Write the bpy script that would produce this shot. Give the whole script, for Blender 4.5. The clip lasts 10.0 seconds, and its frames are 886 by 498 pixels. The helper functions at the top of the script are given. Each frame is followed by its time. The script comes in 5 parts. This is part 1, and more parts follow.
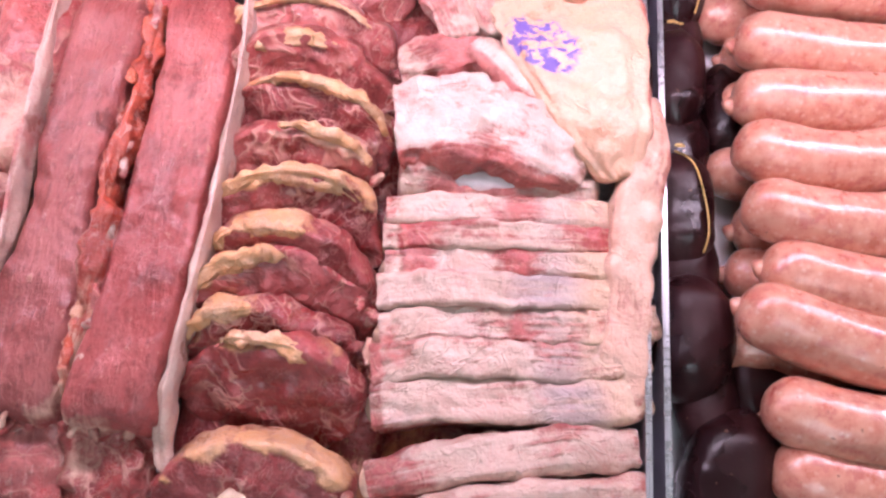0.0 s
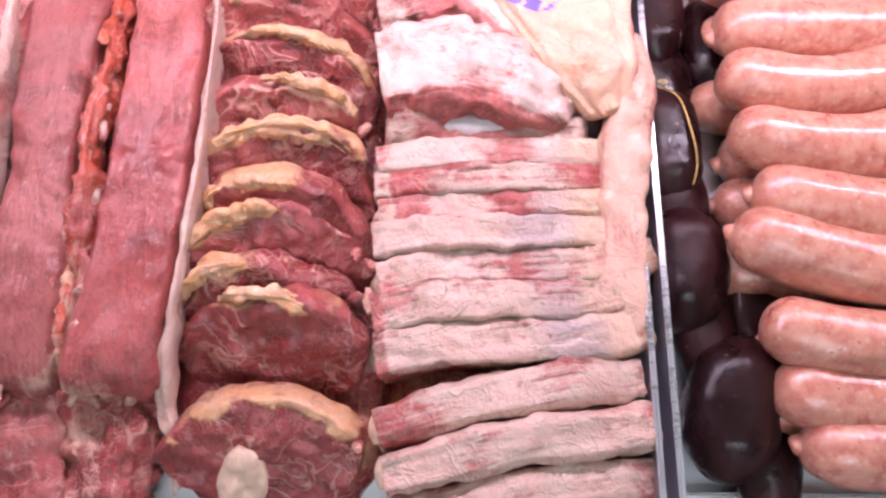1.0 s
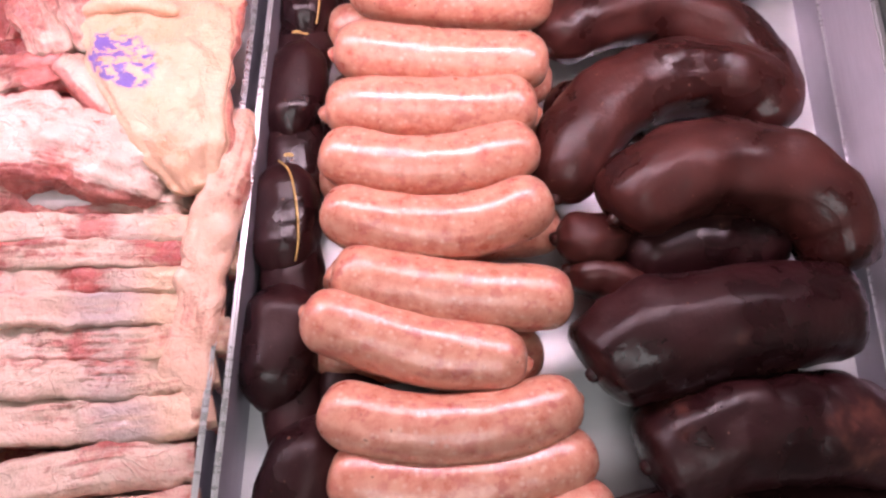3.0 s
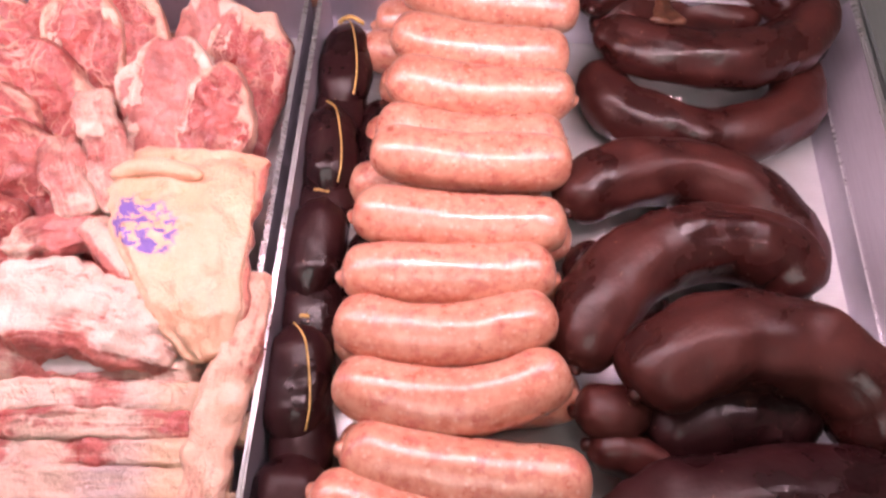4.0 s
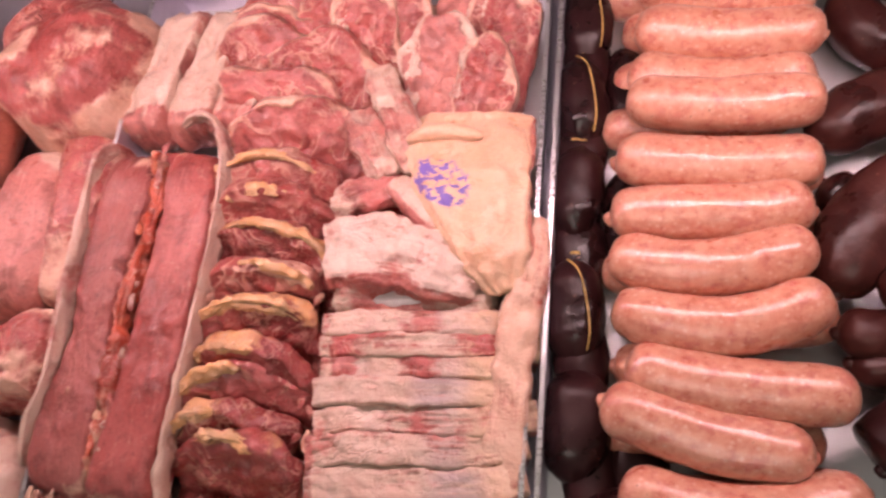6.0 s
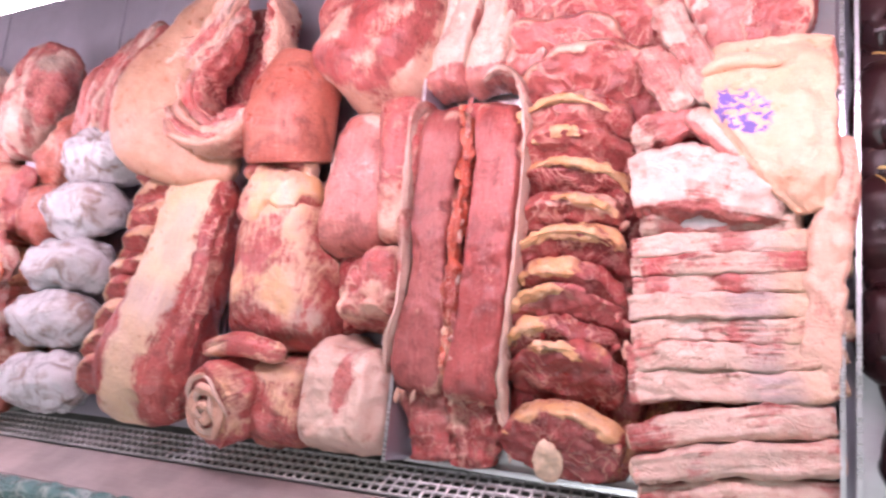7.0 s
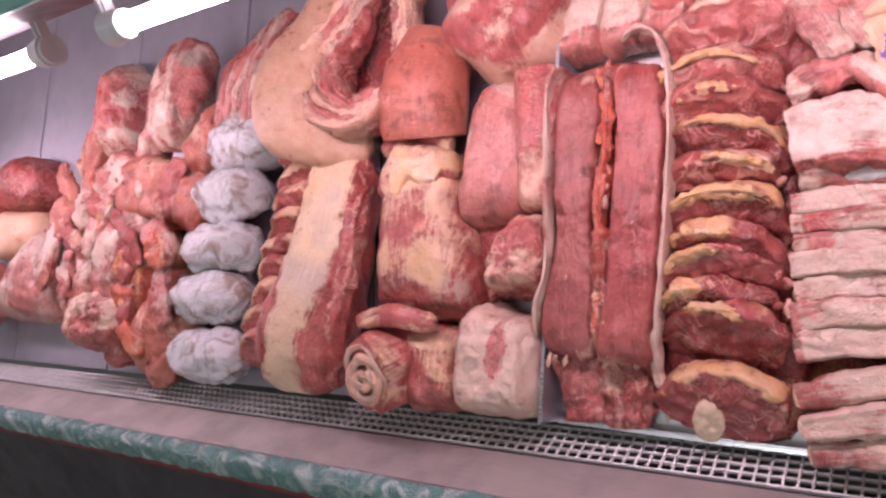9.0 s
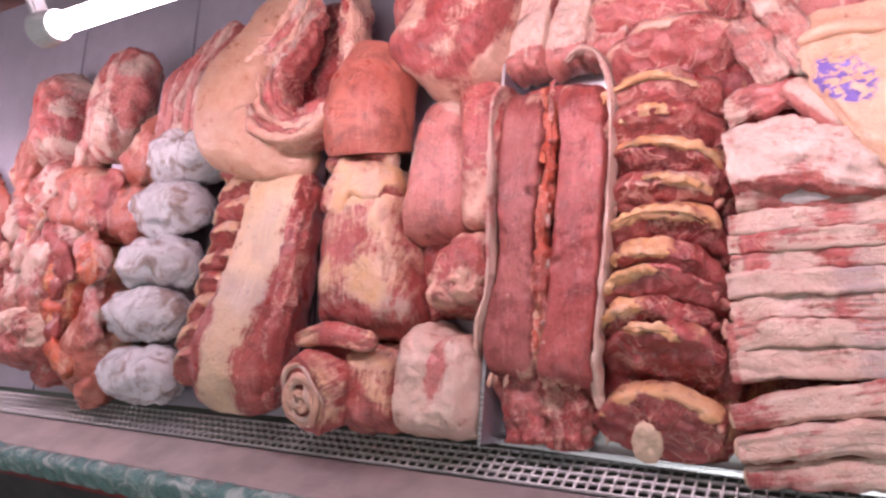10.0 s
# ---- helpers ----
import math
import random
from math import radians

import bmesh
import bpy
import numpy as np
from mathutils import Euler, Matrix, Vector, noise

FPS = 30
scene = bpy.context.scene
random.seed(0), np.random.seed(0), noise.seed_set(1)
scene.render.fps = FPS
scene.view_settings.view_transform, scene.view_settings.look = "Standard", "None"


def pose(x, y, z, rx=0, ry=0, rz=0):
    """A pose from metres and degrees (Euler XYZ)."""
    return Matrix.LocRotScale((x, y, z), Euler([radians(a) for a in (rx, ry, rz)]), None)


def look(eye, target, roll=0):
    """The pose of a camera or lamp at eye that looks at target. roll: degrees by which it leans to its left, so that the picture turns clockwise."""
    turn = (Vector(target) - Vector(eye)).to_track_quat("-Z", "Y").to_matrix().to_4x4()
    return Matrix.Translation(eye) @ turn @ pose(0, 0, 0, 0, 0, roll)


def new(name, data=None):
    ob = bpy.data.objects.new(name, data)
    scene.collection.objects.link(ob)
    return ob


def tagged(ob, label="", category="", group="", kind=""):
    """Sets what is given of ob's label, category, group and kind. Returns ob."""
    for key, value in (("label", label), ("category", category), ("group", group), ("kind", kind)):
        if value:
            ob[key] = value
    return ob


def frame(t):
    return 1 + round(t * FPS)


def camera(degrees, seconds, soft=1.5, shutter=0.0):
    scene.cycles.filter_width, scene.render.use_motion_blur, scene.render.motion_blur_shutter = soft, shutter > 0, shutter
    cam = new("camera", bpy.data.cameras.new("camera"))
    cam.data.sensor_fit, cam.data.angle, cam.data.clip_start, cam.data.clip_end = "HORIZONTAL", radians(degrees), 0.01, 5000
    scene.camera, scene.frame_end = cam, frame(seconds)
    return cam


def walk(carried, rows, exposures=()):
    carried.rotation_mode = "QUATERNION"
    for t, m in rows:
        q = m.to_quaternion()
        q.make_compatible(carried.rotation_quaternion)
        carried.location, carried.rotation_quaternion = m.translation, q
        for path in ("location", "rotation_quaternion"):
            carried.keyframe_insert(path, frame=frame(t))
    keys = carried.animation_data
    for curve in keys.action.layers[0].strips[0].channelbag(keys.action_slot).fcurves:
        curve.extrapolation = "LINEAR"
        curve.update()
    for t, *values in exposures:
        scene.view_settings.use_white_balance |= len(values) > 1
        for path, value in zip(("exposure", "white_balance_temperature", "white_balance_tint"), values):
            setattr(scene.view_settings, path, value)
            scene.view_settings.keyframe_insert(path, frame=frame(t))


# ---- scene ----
cam = camera(63.0, 10.0, soft=2.4, shutter=0.2)
METRES, EYE, TILT, LEAN, TURN = 0.75, 1.32, -36.0, 0.0, 0.0
ROWS = [
    (0.0, 0.0, 0.0, 0.0, -1.39, 22.79, -3.32),
    (0.5, 0.0, -0.0021, -0.0364, -0.15, 22.34, -2.53),
    (1.0, -0.0195, 0.0147, -0.0267, -2.27, 21.38, 0.88),
    (1.3, 0.0315, 0.0151, -0.0263, -3.59, 23.04, 6.11),
    (1.5, 0.0733, 0.0126, -0.0221, -5.26, 22.83, 7.29),
    (1.8, 0.1757, -0.0013, -0.0150, -5.69, 23.34, 3.83),
    (2.0, 0.2385, -0.0083, -0.0155, -4.57, 23.19, 2.33),
    (2.2, 0.2554, -0.0303, -0.0023, -6.46, 22.36, 3.00),
    (3.3, 0.3207, -0.0100, 0.0171, -2.80, 24.79, -0.77),
    (3.5, 0.3167, -0.0155, 0.0326, -2.83, 26.44, -1.34),
    (4.0, 0.3186, -0.0402, 0.079, -2.25, 30.1, -1.32),
    (4.5, 0.3281, -0.0698, 0.13, -1.38, 33.75, -1.61),
    (5.0, 0.326, -0.0743, 0.1395, -0.24, 33.94, -2.0),
    (5.3, 0.3026, -0.0816, 0.1114, 3.02, 29.42, -1.67),
    (5.5, 0.2824, -0.0925, 0.0895, 5.57, 25.83, -2.92),
    (5.7, 0.2639, -0.1076, 0.0729, 7.81, 24.32, -3.85),
    (6.8, 0.1375, -0.2593, 0.0143, 21.37, 16.83, -6.80),
    (7.0, 0.13, -0.2799, 0.0182, 25.68, 14.96, -6.4),
    (7.2, 0.1251, -0.2950, 0.0248, 29.09, 15.63, -5.98),
    (7.5, 0.1086, -0.3178, 0.0203, 30.23, 15.34, -5.68),
    (8.0, 0.0877, -0.3295, 0.0205, 32.92, 12.86, -5.62),
    (8.5, 0.0813, -0.3322, 0.0173, 33.82, 12.89, -6.17),
    (9.0, 0.0852, -0.3315, 0.0208, 33.95, 10.9, -5.05),
    (9.5, 0.0833, -0.3273, 0.0083, 33.89, 11.57, -5.13),
    (10.0, 0.0907, -0.306, 0.0135, 30.21, 13.32, -5.36),
]
walk(cam, [(t, pose(0, 0, EYE, TILT, LEAN, TURN) @ pose(METRES * x, METRES * y, METRES * z, 90 + pitch, roll, yaw)) for t, x, y, z, yaw, pitch, roll in ROWS],
     [(0.0, 0.42, 6250, 16), (0.5, 0.50, 6250, 15), (1.0, 0.48, 6250, 14), (1.5, 0.36, 6350, 13), (2.0, -0.24, 6550, 17), (3.5, 0.64, 7350, 22), (4.0, 0.36, 7700, 27), (4.5, 0.16, 7900, 40), (5.2, -0.14, 8300, 38),
      (5.6, -0.21, 8750, 31), (7.0, 0.52, 6650, 18), (7.5, 0.24, 6480, 17), (8.5, 0.04, 6750, 18), (10.0, 0.05, 6900, 19)])

# The sloping display bed: u along the counter, v up the slope, n out of the bed.
BED = pose(0, 0, EYE, TILT, LEAN, TURN) @ pose(0, 0.64 * METRES, 0, 94, 0, 0)
SLOPE = radians(94 + TILT)
UP = Vector((0, math.sin(SLOPE), math.cos(SLOPE)))       # true up, in bed directions
OUT = Vector((0, -math.cos(SLOPE), math.sin(SLOPE)))     # level, towards the customer

# ---- light ----
world = bpy.data.worlds.new("shop_air")
scene.world = world
world.use_nodes = True
world.node_tree.nodes["Background"].inputs[0].default_value = (0.75, 0.85, 1.0, 1)
world.node_tree.nodes["Background"].inputs[1].default_value = 0.12
LAMP_POWER = 47.0
# power of the added front fill
FILL_POWER = 62.0


# ---- materials ----
class Tree:
    """A small writer of node materials."""

    def __init__(self, name):
        self.mat = bpy.data.materials.new(name)
        self.mat.use_nodes = True
        self.t = self.mat.node_tree
        self.bsdf = self.t.nodes["Principled BSDF"]
        co = self.t.nodes.new("ShaderNodeTexCoord").outputs["Object"]
        rnd = self.t.nodes.new("ShaderNodeObjectInfo").outputs["Random"]
        self.random = rnd
        mul = self.math("MULTIPLY", rnd, 7.3)
        comb = self.t.nodes.new("ShaderNodeCombineXYZ")
        for k in range(3):
            self.link(mul, comb.inputs[k])
        add = self.t.nodes.new("ShaderNodeVectorMath")
        add.operation = "ADD"
        self.link(co, add.inputs[0])
        self.link(comb.outputs[0], add.inputs[1])
        self.co = add.outputs[0]

    def link(self, a, b):
        self.t.links.new(a, b)

    def put(self, socket, v):
        if isinstance(v, bpy.types.NodeSocket):
            self.link(v, socket)
        elif isinstance(v, (tuple, list)) and len(v) == 3 and socket.type == "RGBA":
            socket.default_value = (*v, 1)
        else:
            socket.default_value = v

    def vmath(self, op, a, b):
        n = self.t.nodes.new("ShaderNodeVectorMath")
        n.operation = op
        self.put(n.inputs[0], a)
        self.put(n.inputs[1], b)
        return n.outputs[0]

    def math(self, op, a, b=0.0, c=0.0, clamp=False):
        n = self.t.nodes.new("ShaderNodeMath")
        n.operation, n.use_clamp = op, clamp
        for s, v in zip(n.inputs, (a, b, c)):
            self.put(s, v)
        return n.outputs[0]

    def noise(self, scale, detail=3.0, rough=0.55, stretch=None, distort=0.0):
        n = self.t.nodes.new("ShaderNodeTexNoise")
        co = self.co if stretch is None else self.vmath("MULTIPLY", self.co, stretch)
        self.put(n.inputs["Vector"], co)
        n.inputs["Scale"].default_value, n.inputs["Detail"].default_value = scale, detail
        n.inputs["Roughness"].default_value, n.inputs["Distortion"].default_value = rough, distort
        return n.outputs["Fac"]

    def lie(self, across, along):
        """Streaks that run along a piece: its own run of the grain, stored in the mesh."""
        a = self.t.nodes.new("ShaderNodeAttribute")
        a.attribute_name = "lie"
        co = self.vmath("ADD", self.vmath("MULTIPLY", a.outputs["Vector"], (across, along, 1)), self.vmath("MULTIPLY", self.co, (6, 6, 6)))
        n = self.t.nodes.new("ShaderNodeTexNoise")
        self.put(n.inputs["Vector"], co)
        n.inputs["Scale"].default_value, n.inputs["Detail"].default_value, n.inputs["Distortion"].default_value = 1.0, 4.0, 0.4
        return n.outputs["Fac"]

    def cells(self, scale, feature="F1"):
        n = self.t.nodes.new("ShaderNodeTexVoronoi")
        n.feature = feature
        self.put(n.inputs["Vector"], self.co)
        n.inputs["Scale"].default_value = scale
        return n.outputs

    def ramp(self, fac, lo, hi, a=0.0, b=1.0):
        n = self.t.nodes.new("ShaderNodeMapRange")
        n.interpolation_type = "SMOOTHSTEP"
        self.put(n.inputs["Value"], fac)
        for s, v in zip(("From Min", "From Max", "To Min", "To Max"), (lo, hi, a, b)):
            n.inputs[s].default_value = v
        return n.outputs["Result"]

    def mix(self, fac, a, b):
        n = self.t.nodes.new("ShaderNodeMix")
        n.data_type = "RGBA"
        self.put(n.inputs[0], fac)
        self.put(n.inputs[6], a)
        self.put(n.inputs[7], b)
        return n.outputs[2]

    def attr(self, name):
        n = self.t.nodes.new("ShaderNodeAttribute")
        n.attribute_name = name
        return n.outputs["Fac"]

    def bump(self, height, strength, distance):
        n = self.t.nodes.new("ShaderNodeBump")
        n.inputs["Strength"].default_value, n.inputs["Distance"].default_value = strength, distance
        self.link(height, n.inputs["Height"])
        self.link(n.outputs[0], self.bsdf.inputs["Normal"])
        self.link(n.outputs[0], self.bsdf.inputs["Coat Normal"])

    def done(self, colour, rough=0.4, metal=0.0, coat=0.0, sub=0.0, spec=0.5):
        i = self.bsdf.inputs
        self.put(i["Base Color"], colour)
        self.put(i["Roughness"], rough)
        i["Metallic"].default_value, i["Coat Weight"].default_value = metal, coat
        i["Coat Roughness"].default_value = 0.18
        i["Specular IOR Level"].default_value = spec
        if sub:
            i["Subsurface Weight"].default_value = sub
            i["Subsurface Radius"].default_value = (0.010, 0.004, 0.003)
            i["Subsurface Scale"].default_value = 0.5
        return self.mat


def meat(name, lean, lean2, fat, fat2, vein=0.06, vein_scale=34.0, grain=(1, 1, 1), ink=False, coat=0.30, rough=0.38, grey=0.0, stain=0.6, streak=0.6):
    """Raw meat: lean and fat parted by the mesh's own fat values, with fine marbling, fibres along the grain and a wet surface."""
    t = Tree(name)
    big, mid, fine = t.noise(13, 3, 0.55), t.noise(52, 4, 0.6), t.noise(260, 3, 0.55, grain)
    fibre = t.lie(310, 26)
    red = t.mix(t.ramp(big, 0.34, 0.66), lean, lean2)
    red = t.mix(t.ramp(t.noise(36, 4, 0.62, distort=0.5), 0.46, 0.68, 0.0, 0.70), red, tuple(c * 0.48 for c in lean))
    red = t.mix(t.ramp(fibre, 0.50, 0.74, 0.0, 0.15 + 0.35 * streak), red, tuple(min(1, c * 1.2 + 0.05) for c in lean2))
    red = t.mix(t.ramp(fine, 0.52, 0.72, 0.0, 0.50), red, tuple(c * 0.45 for c in lean))
    pale = t.mix(t.ramp(mid, 0.3, 0.7), fat, fat2)
    pale = t.mix(t.ramp(t.noise(30, 5, 0.66, distort=0.8), 0.50, 0.68, 0, stain * 0.75), pale, tuple(0.45 * a + 0.55 * b for a, b in zip(fat2, lean2)))
    vessel = t.math("ABSOLUTE", t.math("SUBTRACT", t.noise(26, 4, 0.6, distort=1.4), 0.5))
    pale = t.mix(t.math("MULTIPLY", t.ramp(vessel, 0.0, 0.016, 0.75 * stain, 0.0), t.ramp(big, 0.42, 0.58)), pale, tuple(0.25 * a + 0.75 * b for a, b in zip(fat2, lean)))
    pale = t.mix(t.ramp(fine, 0.5, 0.75, 0, 0.25), pale, tuple(min(1, c * 1.15 + 0.03) for c in fat2))
    pale = t.mix(t.math("MULTIPLY", t.attr("yell"), t.ramp(mid, 0.25, 0.6, 0.45, 1.0)), pale, (0.72, 0.40, 0.13))
    veil = t.attr("grey")
    if grey:
        veil = t.math("MAXIMUM", veil, t.ramp(t.noise(17, 4, 0.6, distort=0.6), 0.50, 0.66, 0, grey))
    pale = t.mix(t.math("MULTIPLY", veil, t.ramp(fibre, 0.3, 0.6, 0.35, 0.75)), pale, (0.36, 0.28, 0.29))
    patch = t.ramp(t.noise(vein_scale * 0.5, 3), 0.36, 0.58)
    web = t.math("ABSOLUTE", t.math("SUBTRACT", t.noise(vein_scale * 0.75, 3, 0.55, distort=0.9), 0.5))
    strong = min(0.85, 0.15 + vein * 45)
    lines = t.math("MULTIPLY", t.ramp(web, 0.0, 0.006 + vein * 1.6, strong, 0.0), patch)
    thin = t.math("ABSOLUTE", t.math("SUBTRACT", t.noise(vein_scale * 2.2, 3, 0.6, distort=0.9), 0.5))
    lines = t.math("MAXIMUM", lines, t.math("MULTIPLY", t.ramp(thin, 0.0, 0.010 + vein * 1.2, strong * 0.6, 0.0), t.ramp(big, 0.58, 0.42)))
    torn = t.math("MULTIPLY", t.math("SUBTRACT", t.noise(85, 6, 0.68, distort=0.6), 0.5), 1.2)
    edge = t.math("ADD", t.math("ADD", t.attr("fat"), torn), t.math("ADD", t.math("MULTIPLY", t.math("SUBTRACT", mid, 0.5), 1.0), t.math("MULTIPLY", t.math("SUBTRACT", fibre, 0.5), 1.6 * streak)))
    fac = t.ramp(edge, 0.24, 0.78)
    specks = t.math("MULTIPLY", t.ramp(t.noise(300, 3, 0.6, distort=1.0), 0.62, 0.72, 0, 0.65), t.ramp(t.noise(24, 2), 0.38, 0.58))
    col = t.mix(fac, t.mix(t.math("MAXIMUM", lines, specks), red, (0.60, 0.30, 0.24)), pale)
    if ink:
        blot = t.math("MULTIPLY", t.attr("ink"), t.ramp(t.noise(105, 4, 0.6, (1, 1.6, 1)), 0.44, 0.53, 0, 0.90))
        col = t.mix(blot, col, (0.10, 0.06, 0.40))
    relief = t.math("ADD", t.math("MULTIPLY", fine, 0.34), t.math("ADD", t.math("MULTIPLY", mid, 0.70), t.math("ADD", t.math("MULTIPLY", fibre, 0.22 * streak), t.math("ADD", t.math("MULTIPLY", lines, 0.25), t.math("MULTIPLY", fac, 0.40)))))
    t.bump(relief, 0.80, 0.0046)
    return t.done(col, t.ramp(mid, 0.3, 0.7, rough - 0.12, rough + 0.12), coat=coat, sub=0.08)


FAT, FAT2 = (0.62, 0.33, 0.24), (0.68, 0.42, 0.32)
WHITE, WHITE2 = (0.58, 0.375, 0.300), (0.63, 0.465, 0.380)
YELLOW, YELLOW2 = (0.66, 0.335, 0.145), (0.68, 0.415, 0.255)
beef = meat("beef", (0.32, 0.055, 0.050), (0.41, 0.098, 0.088), FAT, FAT2, vein=0.001, vein_scale=40, grain=(1.3, 0.6, 1), streak=0.35, coat=0.18, rough=0.44)
beef_dark = meat("beef_dark", (0.27, 0.034, 0.033), (0.39, 0.078, 0.074), YELLOW2, YELLOW, vein=0.018, vein_scale=44, stain=0.5, streak=0.3)
beef_grey = meat("seared_beef", (0.28, 0.062, 0.056), (0.36, 0.104, 0.092), FAT, FAT2, vein=0.001, vein_scale=36, streak=0.4, coat=0.14, rough=0.48, grain=(1.5, 0.5, 1))
beef_marbled = meat("beef_marbled", (0.34, 0.052, 0.048), (0.44, 0.108, 0.096), FAT, FAT2, vein=0.030, vein_scale=44, streak=0.3)
brisket = meat("brisket", (0.37, 0.064, 0.057), (0.46, 0.118, 0.105), FAT2, YELLOW2, vein=0.004, vein_scale=30, grey=0.15)
rib_meat = meat("rib_meat", (0.41, 0.078, 0.072), (0.54, 0.19, 0.165), WHITE, WHITE2, vein=0.010, vein_scale=40, coat=0.35, grey=0.35, stain=0.55)
pork = meat("pork", (0.46, 0.140, 0.122), (0.54, 0.21, 0.18), WHITE, WHITE2, vein=0.003, vein_scale=38, stain=0.6, streak=0.45)
pork_skin = meat("pork_skin", (0.48, 0.10, 0.08), (0.58, 0.22, 0.17), (0.64, 0.37, 0.24), (0.68, 0.44, 0.31), vein=0.004, vein_scale=30, coat=0.25, ink=True, stain=0.35)
tan_skin = meat("tan_skin", (0.48, 0.10, 0.08), (0.58, 0.22, 0.17), (0.50, 0.255, 0.165), (0.56, 0.33, 0.225), vein=0.004, vein_scale=30, coat=0.25, stain=0.45)
cap_fat = meat("cap_fat", (0.40, 0.070, 0.062), (0.52, 0.17, 0.14), (0.61, 0.43, 0.36), (0.66, 0.50, 0.43), vein=0.006, vein_scale=36, coat=0.35, stain=0.25)
fat_rind = meat("fat_rind", (0.46, 0.11, 0.09), (0.58, 0.24, 0.19), (0.64, 0.37, 0.27), (0.70, 0.46, 0.35), vein=0.006, vein_scale=36, coat=0.25, stain=0.75, grey=0.10)
brown_meat = meat("brown_meat", (0.40, 0.090, 0.062), (0.48, 0.15, 0.105), (0.60, 0.31, 0.22), (0.66, 0.40, 0.30), vein=0.003, vein_scale=34, grain=(0.3, 2, 1), streak=0.35)
orange_meat = meat("orange_meat", (0.54, 0.080, 0.045), (0.62, 0.16, 0.08), (0.72, 0.36, 0.17), FAT2, vein=0.012, vein_scale=30)
seam_meat = meat("seam_meat", (0.42, 0.050, 0.030), (0.54, 0.105, 0.055), (0.66, 0.30, 0.17), FAT2, vein=0.010, vein_scale=40)
bluish = meat("membraned_meat", (0.36, 0.055, 0.047), (0.45, 0.10, 0.085), (0.68, 0.48, 0.34), (0.72, 0.54, 0.41), vein=0.004, vein_scale=30, grey=0.45, stain=0.45)


def sausage_skin():
    t = Tree("sausage_skin")
    big, mid = t.noise(30, 3), t.noise(120, 4, 0.6)
    bits = t.cells(170)["Distance"]
    col = t.mix(t.ramp(mid, 0.36, 0.64), (0.51, 0.190, 0.130), (0.60, 0.300, 0.208))
    col = t.mix(t.ramp(bits, 0.10, 0.36, 0.60, 0.0), col, (0.66, 0.43, 0.33))
    col = t.mix(t.ramp(t.noise(95, 3, 0.6), 0.53, 0.66, 0, 0.70), col, (0.42, 0.110, 0.088))
    col = t.mix(t.ramp(big, 0.4, 0.7, 0, 0.25), col, (0.66, 0.29, 0.20))
    col = t.mix(t.ramp(t.noise(240, 1), 0.75, 0.79, 0, 0.7), col, (0.16, 0.06, 0.04))
    t.bump(t.math("ADD", mid, t.math("MULTIPLY", big, 1.5)), 0.35, 0.0016)
    return t.done(col, t.ramp(mid, 0.3, 0.7, 0.26, 0.42), coat=0.75, sub=0.12)


def blood_skin(name, a, b, rough):
    t = Tree(name)
    big, mid = t.noise(22, 4), t.noise(110, 3)
    col = t.mix(t.ramp(big, 0.35, 0.68), a, b)
    col = t.mix(t.ramp(t.noise(14, 4, 0.65), 0.60, 0.72, 0, 0.5), col, (0.16, 0.055, 0.04))
    col = t.mix(t.ramp(t.noise(200, 2), 0.70, 0.78, 0, 0.4), col, (0.30, 0.16, 0.12))
    t.bump(t.math("ADD", t.math("MULTIPLY", mid, 0.35), t.math("ADD", big, t.math("MULTIPLY", t.lie(60, 14), 0.6))), 0.55, 0.0034)
    return t.done(col, t.ramp(big, 0.35, 0.65, rough - 0.10, rough + 0.18), coat=0.05, spec=0.32)


chorizo = sausage_skin()
blood = blood_skin("blood_sausage_skin", (0.014, 0.0040, 0.0046), (0.033, 0.008, 0.0085), 0.31)
blood_brown = blood_skin("brown_blood_sausage_skin", (0.028, 0.0068, 0.0060), (0.070, 0.017, 0.0135), 0.33)


def steel(name, colour, rough, stretch, worn=0.25):
    t = Tree(name)
    brush, blot = t.noise(120, 4, 0.6, stretch), t.noise(9, 4, 0.6)
    col = t.mix(t.ramp(blot, 0.35, 0.7, 0, worn), colour, tuple(c * 0.62 for c in colour))
    r = t.math("ADD", t.ramp(brush, 0.3, 0.7, rough - 0.06, rough + 0.08), t.ramp(blot, 0.4, 0.7, 0, 0.12))
    t.bump(brush, 0.12, 0.0006)
    return t.done(col, r, metal=0.95)


# The slight violet puts the lavender haze near the tubes into the colour.
bed_steel = steel("brushed_bed_steel", (0.62, 0.59, 0.67), 0.46, (6, 0.25, 1))
tray_steel = steel("tray_steel", (0.90, 0.90, 0.91), 0.46, (0.6, 3, 1))
rim_steel = steel("polished_rim_steel", (0.80, 0.80, 0.82), 0.26, (0.3, 3, 1), 0.1)
cover_steel = steel("cover_steel", (0.54, 0.60, 0.59), 0.42, (4, 0.3, 1), 0.3)
ledge_steel = steel("smeared_ledge_steel", (0.56, 0.50, 0.48), 0.52, (0.2, 4, 1), 0.6)


def plain(name, colour, rough, spread=0.25, scale=30.0, metal=0.0, coat=0.0):
    t = Tree(name)
    n = t.noise(scale, 4, 0.6)
    col = t.mix(t.ramp(n, 0.3, 0.7), colour, tuple(c * (1 - spread) for c in colour))
    t.bump(t.noise(scale * 6, 3), 0.15, 0.0008)
    return t.done(col, t.ramp(n, 0.3, 0.7, rough - 0.06, rough + 0.08), metal=metal, coat=coat)


